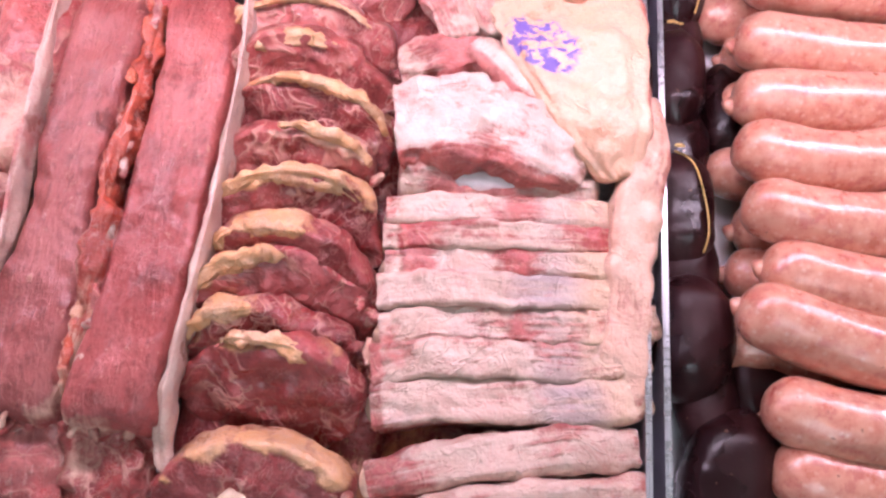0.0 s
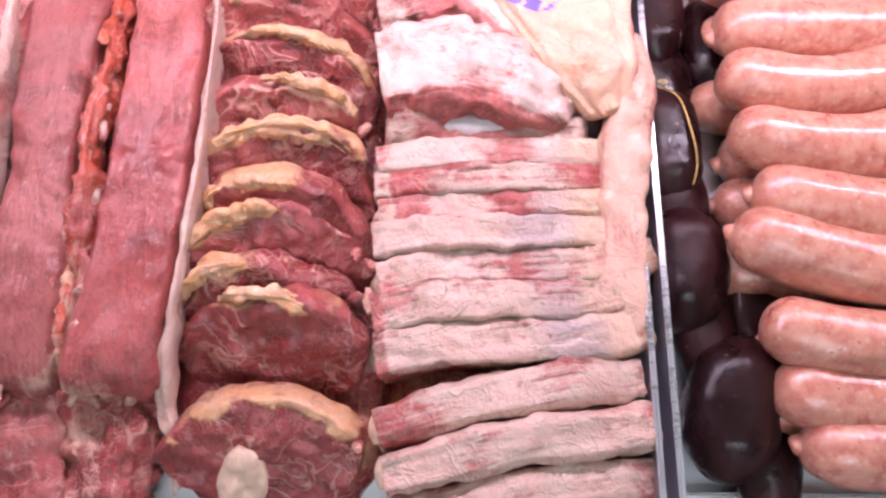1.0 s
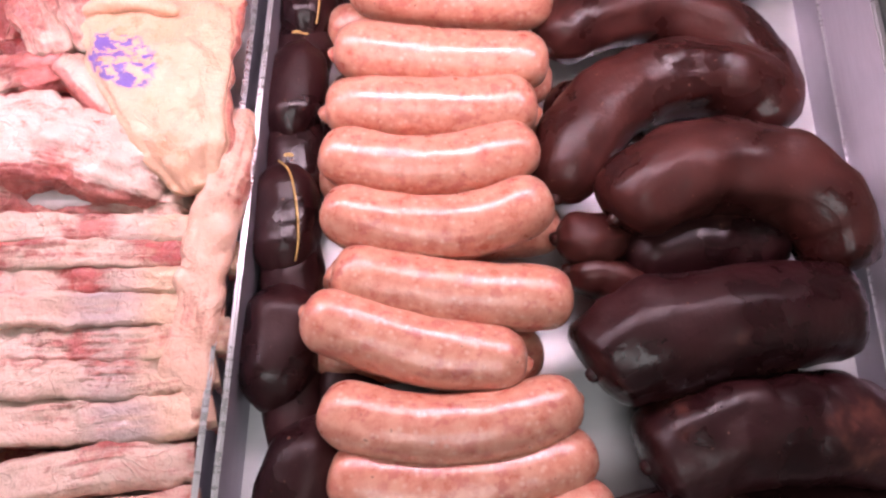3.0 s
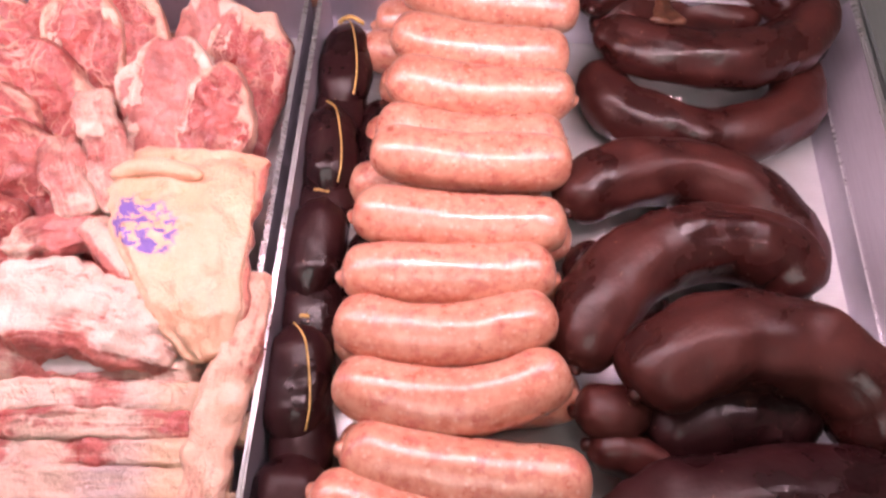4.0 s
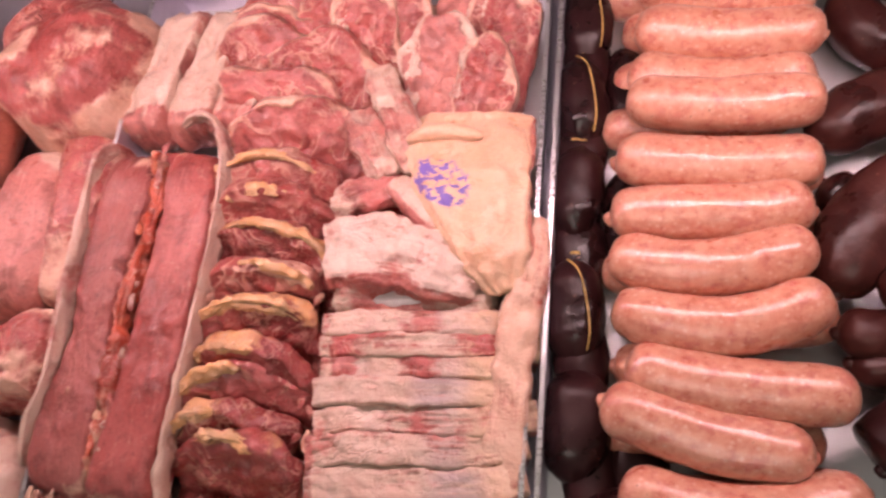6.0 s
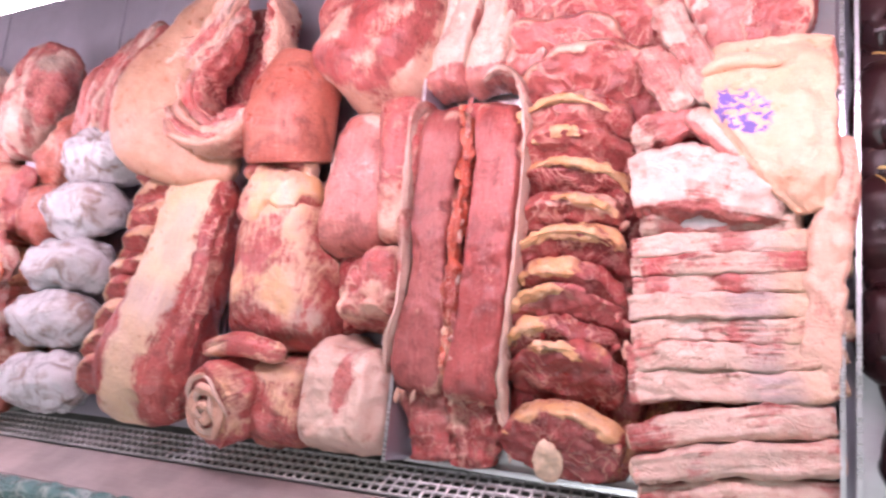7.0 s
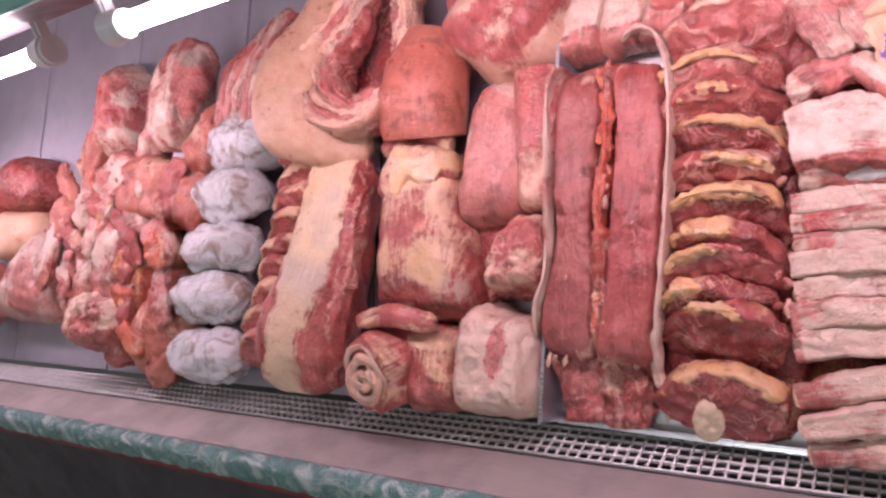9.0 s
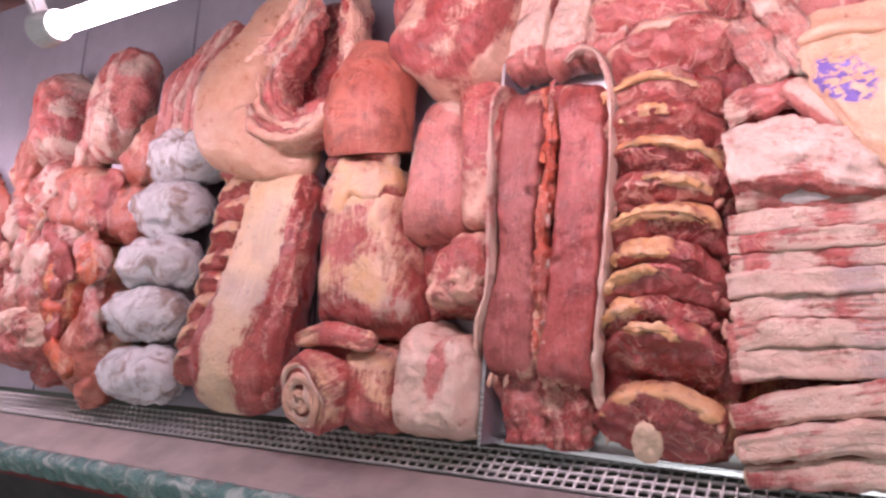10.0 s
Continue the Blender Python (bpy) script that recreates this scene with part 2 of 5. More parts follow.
bone_mat = plain("sawn_bone", (0.80, 0.58, 0.42), 0.5, 0.3, 140)
marrow_mat = plain("bone_marrow", (0.72, 0.42, 0.30), 0.4, 0.4, 180)
cartilage = plain("white_cartilage", (0.80, 0.70, 0.70), 0.32, 0.2, 60, coat=0.3)
amber = plain("dried_amber_casing", (0.15, 0.055, 0.03), 0.35, 0.5, 90, coat=0.3)
string_mat = plain("yellow_twine", (0.66, 0.42, 0.14), 0.7, 0.4, 400)
white_plastic = plain("white_grille_plastic", (0.86, 0.85, 0.84), 0.40, 0.15, 40)
socket_plastic = plain("white_socket_plastic", (0.72, 0.71, 0.70), 0.4, 0.15, 30)
canopy_paint = plain("dark_canopy_paint", (0.055, 0.05, 0.055), 0.5, 0.3, 12)
teal_paint = plain("teal_enamel", (0.22, 0.46, 0.42), 0.35, 0.2, 15)
red_paint = plain("dark_red_enamel", (0.22, 0.03, 0.03), 0.4, 0.3, 15)
dark_gap = plain("dark_duct_metal", (0.03, 0.03, 0.035), 0.6, 0.3, 20)
wall_paint = plain("shop_wall_paint", (0.62, 0.60, 0.57), 0.8, 0.1, 3)
floor_tile = plain("grey_floor_tile", (0.30, 0.29, 0.28), 0.5, 0.2, 6)


def wrap_film(name, colour, second, rough, strength=1.0, depth=0.008):
    t = Tree(name)
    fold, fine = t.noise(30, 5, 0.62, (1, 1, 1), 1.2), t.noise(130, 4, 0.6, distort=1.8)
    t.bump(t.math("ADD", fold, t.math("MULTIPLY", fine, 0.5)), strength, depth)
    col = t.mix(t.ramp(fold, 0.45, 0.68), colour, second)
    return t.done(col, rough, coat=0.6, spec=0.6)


bag_film = wrap_film("frosty_bag_film", (0.66, 0.64, 0.66), (0.36, 0.26, 0.23), 0.16, 1.0, 0.007)
# The pale second colour paints white highlights of the crinkles into the teal.
edge_film = wrap_film("film_over_teal_painted_glints", (0.17, 0.34, 0.32), (0.56, 0.68, 0.66), 0.10, 1.0, 0.014)


def glow(name, colour, strength):
    m = bpy.data.materials.new(name)
    m.use_nodes = True
    b = m.node_tree.nodes["Principled BSDF"].inputs
    b["Base Color"].default_value = (0.9, 0.9, 0.9, 1)
    b["Emission Color"].default_value = (*colour, 1)
    b["Emission Strength"].default_value = strength
    return m


tube_glow = glow("lit_tube", (1.0, 0.80, 0.97), LAMP_POWER)


# ---- builders ----
def smooth(mesh):
    mesh.polygons.foreach_set("use_smooth", [True] * len(mesh.polygons))


def finish(name, verts, faces, material, fat=None, ink=None, lie=None, flat=False):
    mesh = bpy.data.meshes.new(name)
    mesh.from_pydata([tuple(v) for v in verts], [], faces)
    mesh.materials.append(material)
    if not flat:
        smooth(mesh)
    for key, values in (("fat", fat), ("ink", ink)):
        if values is not None:
            mesh.attributes.new(key, "FLOAT", "POINT").data.foreach_set("value", [float(f) for f in values])
    if lie is not None:
        mesh.attributes.new("lie", "FLOAT_VECTOR", "POINT").data.foreach_set("vector", [float(x) for v in lie for x in v])
    mesh.update()
    return mesh


def soften(values, ring, times=2):
    """Blur values that lie in rows of ring points round a body."""
    a = np.array(values, dtype=float).reshape(-1, ring)
    for _ in range(times):
        b = np.vstack((a[:1], a, a[-1:]))
        a = (2 * a + b[:-2] + b[2:] + np.roll(a, 1, 1) + np.roll(a, -1, 1)) / 6
    return a.ravel()


def thing(name, mesh, m, label, category, group="", kind=""):
    ob = new(name, mesh)
    ob.matrix_world = m
    return tagged(ob, label, category, group, kind)


def part(name, mesh, parent, m=None, label=""):
    ob = new(name, mesh)
    ob.parent = parent
    ob.matrix_local = m if m is not None else Matrix()
    return tagged(ob, label)


def bm_mesh(name, bm, material, flat=True):
    mesh = bpy.data.meshes.new(name)
    bmesh.ops.recalc_face_normals(bm, faces=bm.faces)
    bm.to_mesh(mesh)
    bm.free()
    mesh.materials.append(material)
    if not flat:
        smooth(mesh)
    return mesh


def box(name, size, material, bevel=0.002, at=(0, 0, 0)):
    bm = bmesh.new()
    bmesh.ops.create_cube(bm, size=1.0, matrix=Matrix.Translation(at) @ Matrix.Diagonal((*size, 1)))
    if bevel:
        bmesh.ops.bevel(bm, geom=bm.edges[:], offset=bevel, segments=2, affect="EDGES")
    return bm_mesh(name, bm, material)


def along(points, s):
    """A point of the smooth line through the points, at s from 0 to 1."""
    k = len(points) - 1
    i = min(int(s * k), k - 1)
    f = s * k - i
    p = [Vector(points[max(0, min(k, j))]) for j in (i - 1, i, i + 1, i + 2)]
    return 0.5 * (2 * p[1] + (p[2] - p[0]) * f + (2 * p[0] - 5 * p[1] + 4 * p[2] - p[3]) * f * f + (3 * p[1] - p[0] - 3 * p[2] + p[3]) * f ** 3)


def level(values, s):
    k = len(values) - 1
    if k == 0:
        return values[0]
    i = min(int(s * k), k - 1)
    f = s * k - i
    f = f * f * (3 - 2 * f)
    return values[i] * (1 - f) + values[i + 1] * f


def bumpy(p, seed, amp, freq):
    q = Vector(p) * freq + Vector((seed * 3.7, seed * 1.3, -seed * 2.1))
    return amp * (noise.noise(q) + 0.55 * noise.noise(q * 2.3) + 0.2 * noise.noise(q * 4.6) + 1.1 * abs(noise.noise(q * 1.4 + Vector((9, 0, 0)))) - 0.3)


def loft(name, points, wide, high, material, square=2.0, ring=26, steps=40, rough=0.003, freq=30.0, fat=None, ink=None, ends=0.12, seed=0, twist=0.0, fold=0.8, out=(0, 0, 1)):
    """A fleshy body swept along a line of the bed, with rounded ends. Returns its mesh, round its own middle, and that middle."""
    mid = along(points, 0.5)
    verts, tint, inks, lies, faces = [], [], [], [], []
    length = sum((along(points, (i + 1) / 20) - along(points, i / 20)).length for i in range(20))
    ref = Vector(out)
    for i in range(steps + 1):
        s = i / steps
        s = s + 0.10 * math.sin(2 * math.pi * s) * -0.9
        p = along(points, s)
        tan = (along(points, min(1, s + 0.01)) - along(points, max(0, s - 0.01))).normalized()
        side = tan.cross(ref).normalized()
        nor = side.cross(tan).normalized()
        d = min(s, 1 - s) / ends
        e = 1.0 if d >= 1 else math.sqrt(max(0.0004, 1 - (1 - d) ** 2))
        a, b = level(wide, s) * e, level(high, s) * e
        for j in range(ring):
            th = 2 * math.pi * j / ring
            c, w = math.cos(th + 1e-5), math.sin(th + 1e-5)
            reach = (abs(c) ** square + abs(w) ** square) ** (-1 / square)
            x, y = c * reach * a, w * reach * b
            c, w = math.copysign(abs(c * reach) ** (square / 2), c), math.copysign(abs(w * reach) ** (square / 2), w)
            if twist:
                g = twist * (s - 0.5)
                x, y = x * math.cos(g) - y * math.sin(g), x * math.sin(g) + y * math.cos(g)
            q = p + side * x + nor * y
            if rough:
                groove = noise.noise((c * 2.2 + seed, w * 2.2, s * length * 14)) + 0.6 * noise.noise((c * 5 + seed, w * 5, s * length * 20))
                q = q + (side * c + nor * w) * (bumpy(q, seed, rough * min(1, e + 0.2), freq) + rough * fold * groove)
            verts.append(q - mid)
            lies.append((x, s * length, y * 0.7))
            v = fat(s, c, w, noise.noise(q * 22 + Vector((seed, 0, 0)))) if fat else 0.0
            tint.append([min(1.0, max(0.0, g)) for g in (v if isinstance(v, tuple) else (v, 0.0, 0.0))])
            inks.append(ink(q) if ink else 0.0)
    for i in range(steps):
        for j in range(ring):
            k = (j + 1) % ring
            faces.append((i * ring + j, i * ring + k, (i + 1) * ring + k, (i + 1) * ring + j))
    faces.append(tuple(range(ring - 1, -1, -1)))
    faces.append(tuple(steps * ring + j for j in range(ring)))
    mesh = finish(name, verts, faces, material, soften([g[0] for g in tint], ring), inks if ink else None, lies)
    for i, key in ((1, "yell"), (2, "grey")):
        mesh.attributes.new(key, "FLOAT", "POINT").data.foreach_set("value", soften([g[i] for g in tint], ring, 4))
    return mesh, mid


def body(name, label, category, points, wide, high, material, group="", **more):
    mesh, mid = loft(name, points, wide, high, material, **more)
    return thing(name, mesh, BED @ Matrix.Translation(mid), label, category, group)


def slice_mesh(name, rx, ry, thick, material, fat, seed=0, wob=0.12, dome=0.003, rough=0.0042, rings=16, seg=72, notch=0.0):
    """A cut slice lying flat: an uneven outline, two faces and a rounded rim."""
    verts, fats, faces = [], [], []
    prof = [(r / rings, 1.0) for r in range(1, rings)] + [(0.975, 0.97), (1.0, 0.6), (1.005, 0.0), (1.0, -0.6), (0.96, -0.97), (0.6, -1.0), (0.1, -1.0)]
    for rho, z in prof:
        for j in range(seg):
            th = 2 * math.pi * j / seg
            out = 1 + wob * (noise.noise((math.cos(th) * 1.1 + seed, math.sin(th) * 1.1, 0.3)) + 0.5 * noise.noise((math.cos(th) * 2.6, math.sin(th) * 2.6 + seed, 1.3))) + 0.035 * noise.noise((math.cos(th) * 7, math.sin(th) * 7, seed + z))
            out -= notch * max(0, math.cos(th + 1.9)) ** 6
            x, y = rx * rho * out * math.cos(th), ry * rho * out * math.sin(th)
            zz = z * thick / 2 + (dome * (1 - rho * rho) if z > 0 else 0)
            q = Vector((x, y, zz))
            q.z += bumpy(q, seed, rough, 60)
            f = 0.02 * noise.noise(q * 40 + Vector((seed, seed, 0)))
            verts.append(q)
            fats.append(min(1, max(0, fat(rho, th, z, noise.noise(Vector((math.cos(th) * 1.5, math.sin(th) * 1.5, seed))) + 0.55 * noise.noise(Vector((math.cos(th) * 6, math.sin(th) * 6, seed + z)))))))
    n = len(prof)
    for i in range(n - 1):
        for j in range(seg):
            k = (j + 1) % seg
            faces.append((i * seg + j, (i + 1) * seg + j, (i + 1) * seg + k, i * seg + k))
    faces.append(tuple(range(seg)))
    faces.append(tuple((n - 1) * seg + j for j in range(seg - 1, -1, -1)))
    return finish(name, verts, faces, material, soften(fats, seg, 1), None, [(0.5 * v[0] + 0.3 * v[1], v[1], v[2]) for v in verts])


def ringed(points, f):
    """A point of the smooth closed line through the points, at f from 0 to 1."""
    k = len(points)
    i = int(f * k) % k
    f = f * k - int(f * k)
    p = [Vector(points[(i + j) % k]) for j in (-1, 0, 1, 2)]
    return 0.5 * (2 * p[1] + (p[2] - p[0]) * f + (2 * p[0] - 5 * p[1] + 4 * p[2] - p[3]) * f * f + (3 * p[1] - p[0] - 3 * p[2] + p[3]) * f ** 3)


def slab(name, label, category, outline, low, top, material, paint=None, box_like=6.0, group="", seed=0, rough=0.003, freq=38, ragged=0.0, lean=(0.0, 0.0), seg=120, rings=20):
    """A cut lying on the bed: a smooth outline in u and v, a domed or flat top and rounded sides. paint gives fat, yellow and grey."""
    c = sum((Vector(p) for p in outline), Vector((0, 0))) / len(outline)
    du, dv = max(abs(p[0] - c.x) for p in outline), max(abs(p[1] - c.y) for p in outline)
    mid = Vector((c.x, c.y, low))
    rim = [ringed(outline, j / seg) - c for j in range(seg)]
    steps = [((i + 0.5) / rings) ** 0.62 for i in range(rings)]
    prof = [(r, (1 - r ** box_like) ** 0.45) for r in steps] + [(0.997, 0.16), (1.0, 0.0), (0.94, -0.12)]
    verts, tint, lies, faces = [], [], [], []
    for r, h in prof:
        for j, p in enumerate(rim):
            th = j / seg * 2 * math.pi
            e = r * (1 + ragged * (noise.noise((math.cos(th) * 4, math.sin(th) * 4, seed + 2.0)) + 0.6 * noise.noise((math.cos(th) * 13, math.sin(th) * 13, seed + h))))
            x, y = p.x * e, p.y * e
            z = (top - low) * h + (lean[0] * x + lean[1] * y) * max(0, h)
            q = Vector((x, y, z))
            b = bumpy(q + Vector((c.x, c.y, 0)), seed, rough, freq)
            side = Vector((x, y, 0)).normalized()
            q += (side * r ** 6 + Vector((0, 0, 1)) * (1 - r ** 6)) * b if h >= 0 else Vector((0, 0, 0))
            verts.append(q)
            k = noise.noise(Vector((x + c.x, y + c.y, z)) * 22 + Vector((seed, 0, 0)))
            v = paint(x / du, y / dv, r, h, k) if paint else 0.0
            v = v if isinstance(v, tuple) else (v, 0.0, 0.0)
            tint.append([min(1.0, max(0.0, w)) for w in v])
            lies.append((x, y, z))
    n = len(prof)
    for i in range(n - 1):
        for j in range(seg):
            k = (j + 1) % seg
            faces.append((i * seg + j, (i + 1) * seg + j, (i + 1) * seg + k, i * seg + k))
    faces.append(tuple(range(seg)))
    faces.append(tuple((n - 1) * seg + j for j in range(seg - 1, -1, -1)))
    area = sum(rim[j].x * rim[(j + 1) % seg].y - rim[j].y * rim[(j + 1) % seg].x for j in range(seg))
    if area < 0:
        faces = [f[::-1] for f in faces]
    mesh = finish(name, verts, faces, material, soften([w[0] for w in tint], seg), None, lies)
    for i, key in ((1, "yell"), (2, "grey")):
        mesh.attributes.new(key, "FLOAT", "POINT").data.foreach_set("value", soften([w[i] for w in tint], seg, 4))
    return thing(name, mesh, BED @ Matrix.Translation(mid), label, category, group)


def tube_mesh(name, points, radius, material, ring=8, steps=24):
    """A round rod or cord along a line."""
    return loft(name, points, [radius], [radius], material, ring=ring, steps=steps, rough=0.0, ends=0.02 if radius < 0.003 else 0.35, fat=lambda *a: 1.0)


def attach(child, parent):
    """Make a body that was built in the bed a part of another body."""
    child.parent, child.matrix_parent_inverse = parent, parent.matrix_basis.inverted()
    for key in ("category", "group"):
        if key in child:
            del child[key]


def rod(name, points, radius, material, parent, label="", **more):
    """A cord or rod in bed directions under a thing that stands in the bed."""
    mesh, mid = tube_mesh(name, points, radius, material, **more)
    ob = new(name, mesh)
    ob.parent = parent
    ob.matrix_local = parent.matrix_world.inverted() @ BED @ Matrix.Translation(mid)
    return tagged(ob, label)


# ---- structure ----
def structure(name, mesh, m, label, category):
    return thing(name, mesh, m, label, category, kind="structure")


def empty(name, m, label, category, group="", kind=""):
    ob = new(name)
    ob.matrix_world = m
    return tagged(ob, label, category, group, kind)


# The sloping bed of steel panels, with open joints between them.
bed = empty("display_bed", BED, "sloping brushed stainless steel display bed with panel joints", "display bed", kind="structure")
SEAMS = [-2.3, -2.02, -1.74, -1.46, -1.135, -0.84, -0.545, -0.36, -0.118, -0.037, 0.214, 0.601, 0.9, 1.2]
for a, b in zip(SEAMS, SEAMS[1:]):
    part("panel", box("panel", (b - a - 0.003, 0.90, 0.004), bed_steel, 0.0012), bed, pose((a + b) / 2, 0.445, -0.004))
part("backing", box("backing", (3.5, 0.90, 0.006), dark_gap, 0), bed, pose(-0.55, 0.445, -0.0115))

# The back wall above the slope, the grille, the ledge and the front of the counter.
FOOT = Vector((0, -0.012, -0.002))
LEVEL = BED @ Matrix.Translation(FOOT) @ pose(0, 0, 0, -math.degrees(SLOPE), 0, 0)   # x along, -y to the customer, z up
TOP = BED @ Matrix.Translation((0, 0.895, 0)) @ pose(0, 0, 0, -math.degrees(SLOPE), 0, 0)
structure("wall_back", box("wall_back", (3.5, 0.02, 0.9), bed_steel, 0.002, (-0.55, 0.02, 0.43)), TOP, "grey steel back wall above the display bed", "wall")

grille = empty("air_grille", LEVEL, "white plastic air grille with square holes below the bed", "grille", kind="structure")
PITCH, DEEP = 0.0117, 0.0472
for k in range(5):
    part("long_bar", box("long_bar", (3.3, 0.0022, 0.004), white_plastic, 0.0006), grille, pose(-0.55, -0.0016 - k * PITCH * 0.98, -0.0020))
cross = box("cross_bar", (0.0022, DEEP, 0.004), white_plastic, 0.0006)
near_bars, far_bars = [], []
for k in range(290):
    x = 1.05 - k * PITCH
    (near_bars if x > -1.0 else far_bars).append(x)
for x in near_bars:
    part("cross_bar", cross, grille, pose(x, -0.0245, -0.0016))
bm = bmesh.new()
for x in far_bars:
    bmesh.ops.create_cube(bm, size=1.0, matrix=pose(x, -0.0245, -0.0016) @ Matrix.Diagonal((0.0024, DEEP, 0.005, 1)))
tagged(part("far_cross_bars", bm_mesh("far_cross_bars", bm, white_plastic), grille), kind="stuff")
part("duct", box("duct", (3.4, 0.052, 0.004), dark_gap, 0.0005, (-0.55, -0.0245, -0.040)), grille)
part("duct_wall", box("duct_wall", (3.4, 0.003, 0.036), dark_gap, 0.0005, (-0.55, -0.0505, -0.021)), grille)

ledge = empty("front_ledge", LEVEL, "smeared steel counter ledge with a film-wrapped teal front edge", "counter ledge", kind="structure")
part("ledge_top", box("ledge_top", (3.4, 0.066, 0.012), ledge_steel, 0.002, (-0.55, -0.0855, -0.0065)), ledge, None, "smeared brushed steel ledge")


def wrapped_edge():
    verts, faces, ring, steps = [], [], 22, 520
    for i in range(steps + 1):
        x = -2.25 + 3.4 * i / steps
        for j in range(ring):
            th = 2 * math.pi * j / ring
            c, w = math.cos(th), math.sin(th)
            y, z = math.copysign(abs(c) ** 0.7, c) * 0.012, math.copysign(abs(w) ** 0.7, w) * 0.019
            q = Vector((x, y, z))
            k = 1 + bumpy(q, 5, 0.10, 55) + 0.05 * math.sin(x * 160 + 3 * noise.noise((x * 9, 0, 0)) + z * 90)
            verts.append((x, y * k - 0.129, z * k - 0.014))
    for i in range(steps):
        for j in range(ring):
            k = (j + 1) % ring
            faces.append((i * ring + j, i * ring + k, (i + 1) * ring + k, (i + 1) * ring + j))
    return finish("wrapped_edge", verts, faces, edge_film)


part("wrapped_edge", wrapped_edge(), ledge, None, "teal edge under crinkled clear film with painted pale glints")
part("red_trim", box("red_trim", (3.4, 0.012, 0.014), red_paint, 0.003, (-0.55, -0.122, -0.043)), ledge, None, "dark red enamel trim")
structure("counter_front", box("counter_front", (3.4, 0.05, 0.80), canopy_paint, 0.003, (-0.55, -0.087, -0.46)), LEVEL, "dark painted counter front below the ledge", "counter")

# The lamps in one line under the canopy.
LAMP = Vector((0, 0.361, 0.355))
canopy = empty("canopy", BED @ Matrix.Translation(LAMP) @ pose(0, 0, 0, -math.degrees(SLOPE), 0, 0), "dark painted lamp canopy with a teal front edge", "canopy", kind="structure")
part("canopy_board", box("canopy_board", (3.5, 0.125, 0.05), canopy_paint, 0.003, (-0.55, -0.034, 0.057)), canopy)
part("front_edge", box("front_edge", (3.5, 0.012, 0.056), teal_paint, 0.002, (-0.55, -0.103, 0.055)), canopy, None, "teal enamel front edge")


def lamp_tube(u):
    fix = empty("tube_lamp", BED @ Matrix.Translation(LAMP + Vector((u, 0, 0))) @ pose(0, 0, 0, -math.degrees(SLOPE), 0, 0),
                "lit pinkish white fluorescent tube in white plastic sockets", "tube lamp", "lamps under the canopy")
    bm = bmesh.new()
    bmesh.ops.create_cone(bm, segments=24, radius1=0.0098, radius2=0.0098, depth=1.17, cap_ends=True, matrix=pose(0, 0, 0, 0, 90, 0))
    part("tube", bm_mesh("tube", bm, tube_glow, False), fix)
    for s in (-1, 1):
        bm = bmesh.new()
        bmesh.ops.create_cone(bm, segments=24, radius1=0.0185, radius2=0.0135, depth=0.034, cap_ends=True, matrix=pose(s * 0.597, 0, 0, 0, -90 * s, 0))
        bmesh.ops.bevel(bm, geom=[e for e in bm.edges if len(e.link_faces) == 2 and e.calc_face_angle() > 1], offset=0.004, segments=3, affect="EDGES")
        sock = part("socket", bm_mesh("socket", bm, socket_plastic), fix, None, "white plastic lamp socket")
        part("clip", box("clip", (0.010, 0.016, 0.026), socket_plastic, 0.003, (s * 0.606, 0, 0.022)), sock)
    return fix


lamp_tube(0.007)
lamp_tube(-1.327)

# An assumed shop, out of view, closes the space round the counter.
structure("floor", box("floor", (7, 7, 0.1), floor_tile, 0), pose(0, -1.2, -0.05), "grey tiled shop floor", "floor")
structure("ceiling", box("ceiling", (7, 7, 0.1), wall_paint, 0), pose(0, -1.2, 2.95), "plain painted shop ceiling", "ceiling")
structure("wall_far", box("wall_far", (7, 0.12, 2.9), wall_paint, 0), pose(0, 2.2, 1.45), "plain painted wall behind the counter", "wall")
structure("wall_left", box("wall_left", (0.12, 7, 2.9), wall_paint, 0), pose(-3.4, -1.2, 1.45), "plain painted shop wall", "wall")
structure("wall_right", box("wall_right", (0.12, 7, 2.9), wall_paint, 0), pose(3.4, -1.2, 1.45), "plain painted shop wall", "wall")
structure("wall_front", box("wall_front", (7, 0.12, 0.7), wall_paint, 0), pose(0, -4.6, 2.55), "assumed plain wall above the front fill light", "wall")
for name, x in (("wall_front_left", -2.45), ("wall_front_right", 2.45)):
    structure(name, box(name, (2.1, 0.12, 2.2), wall_paint, 0), pose(x, -4.6, 1.1), "assumed plain wall beside the front fill light", "wall")
# Added fill light on the customer side, set in an assumed front opening.
front_fill = bpy.data.lights.new("front_fill_light", "AREA")
front_fill.shape, front_fill.size, front_fill.size_y, front_fill.energy, front_fill.color = "RECTANGLE", 2.6, 2.1, FILL_POWER, (0.86, 0.95, 1.0)
new("front_fill_light", front_fill).matrix_world = look((0, -4.5, 1.12), (0, 0, 1.12))


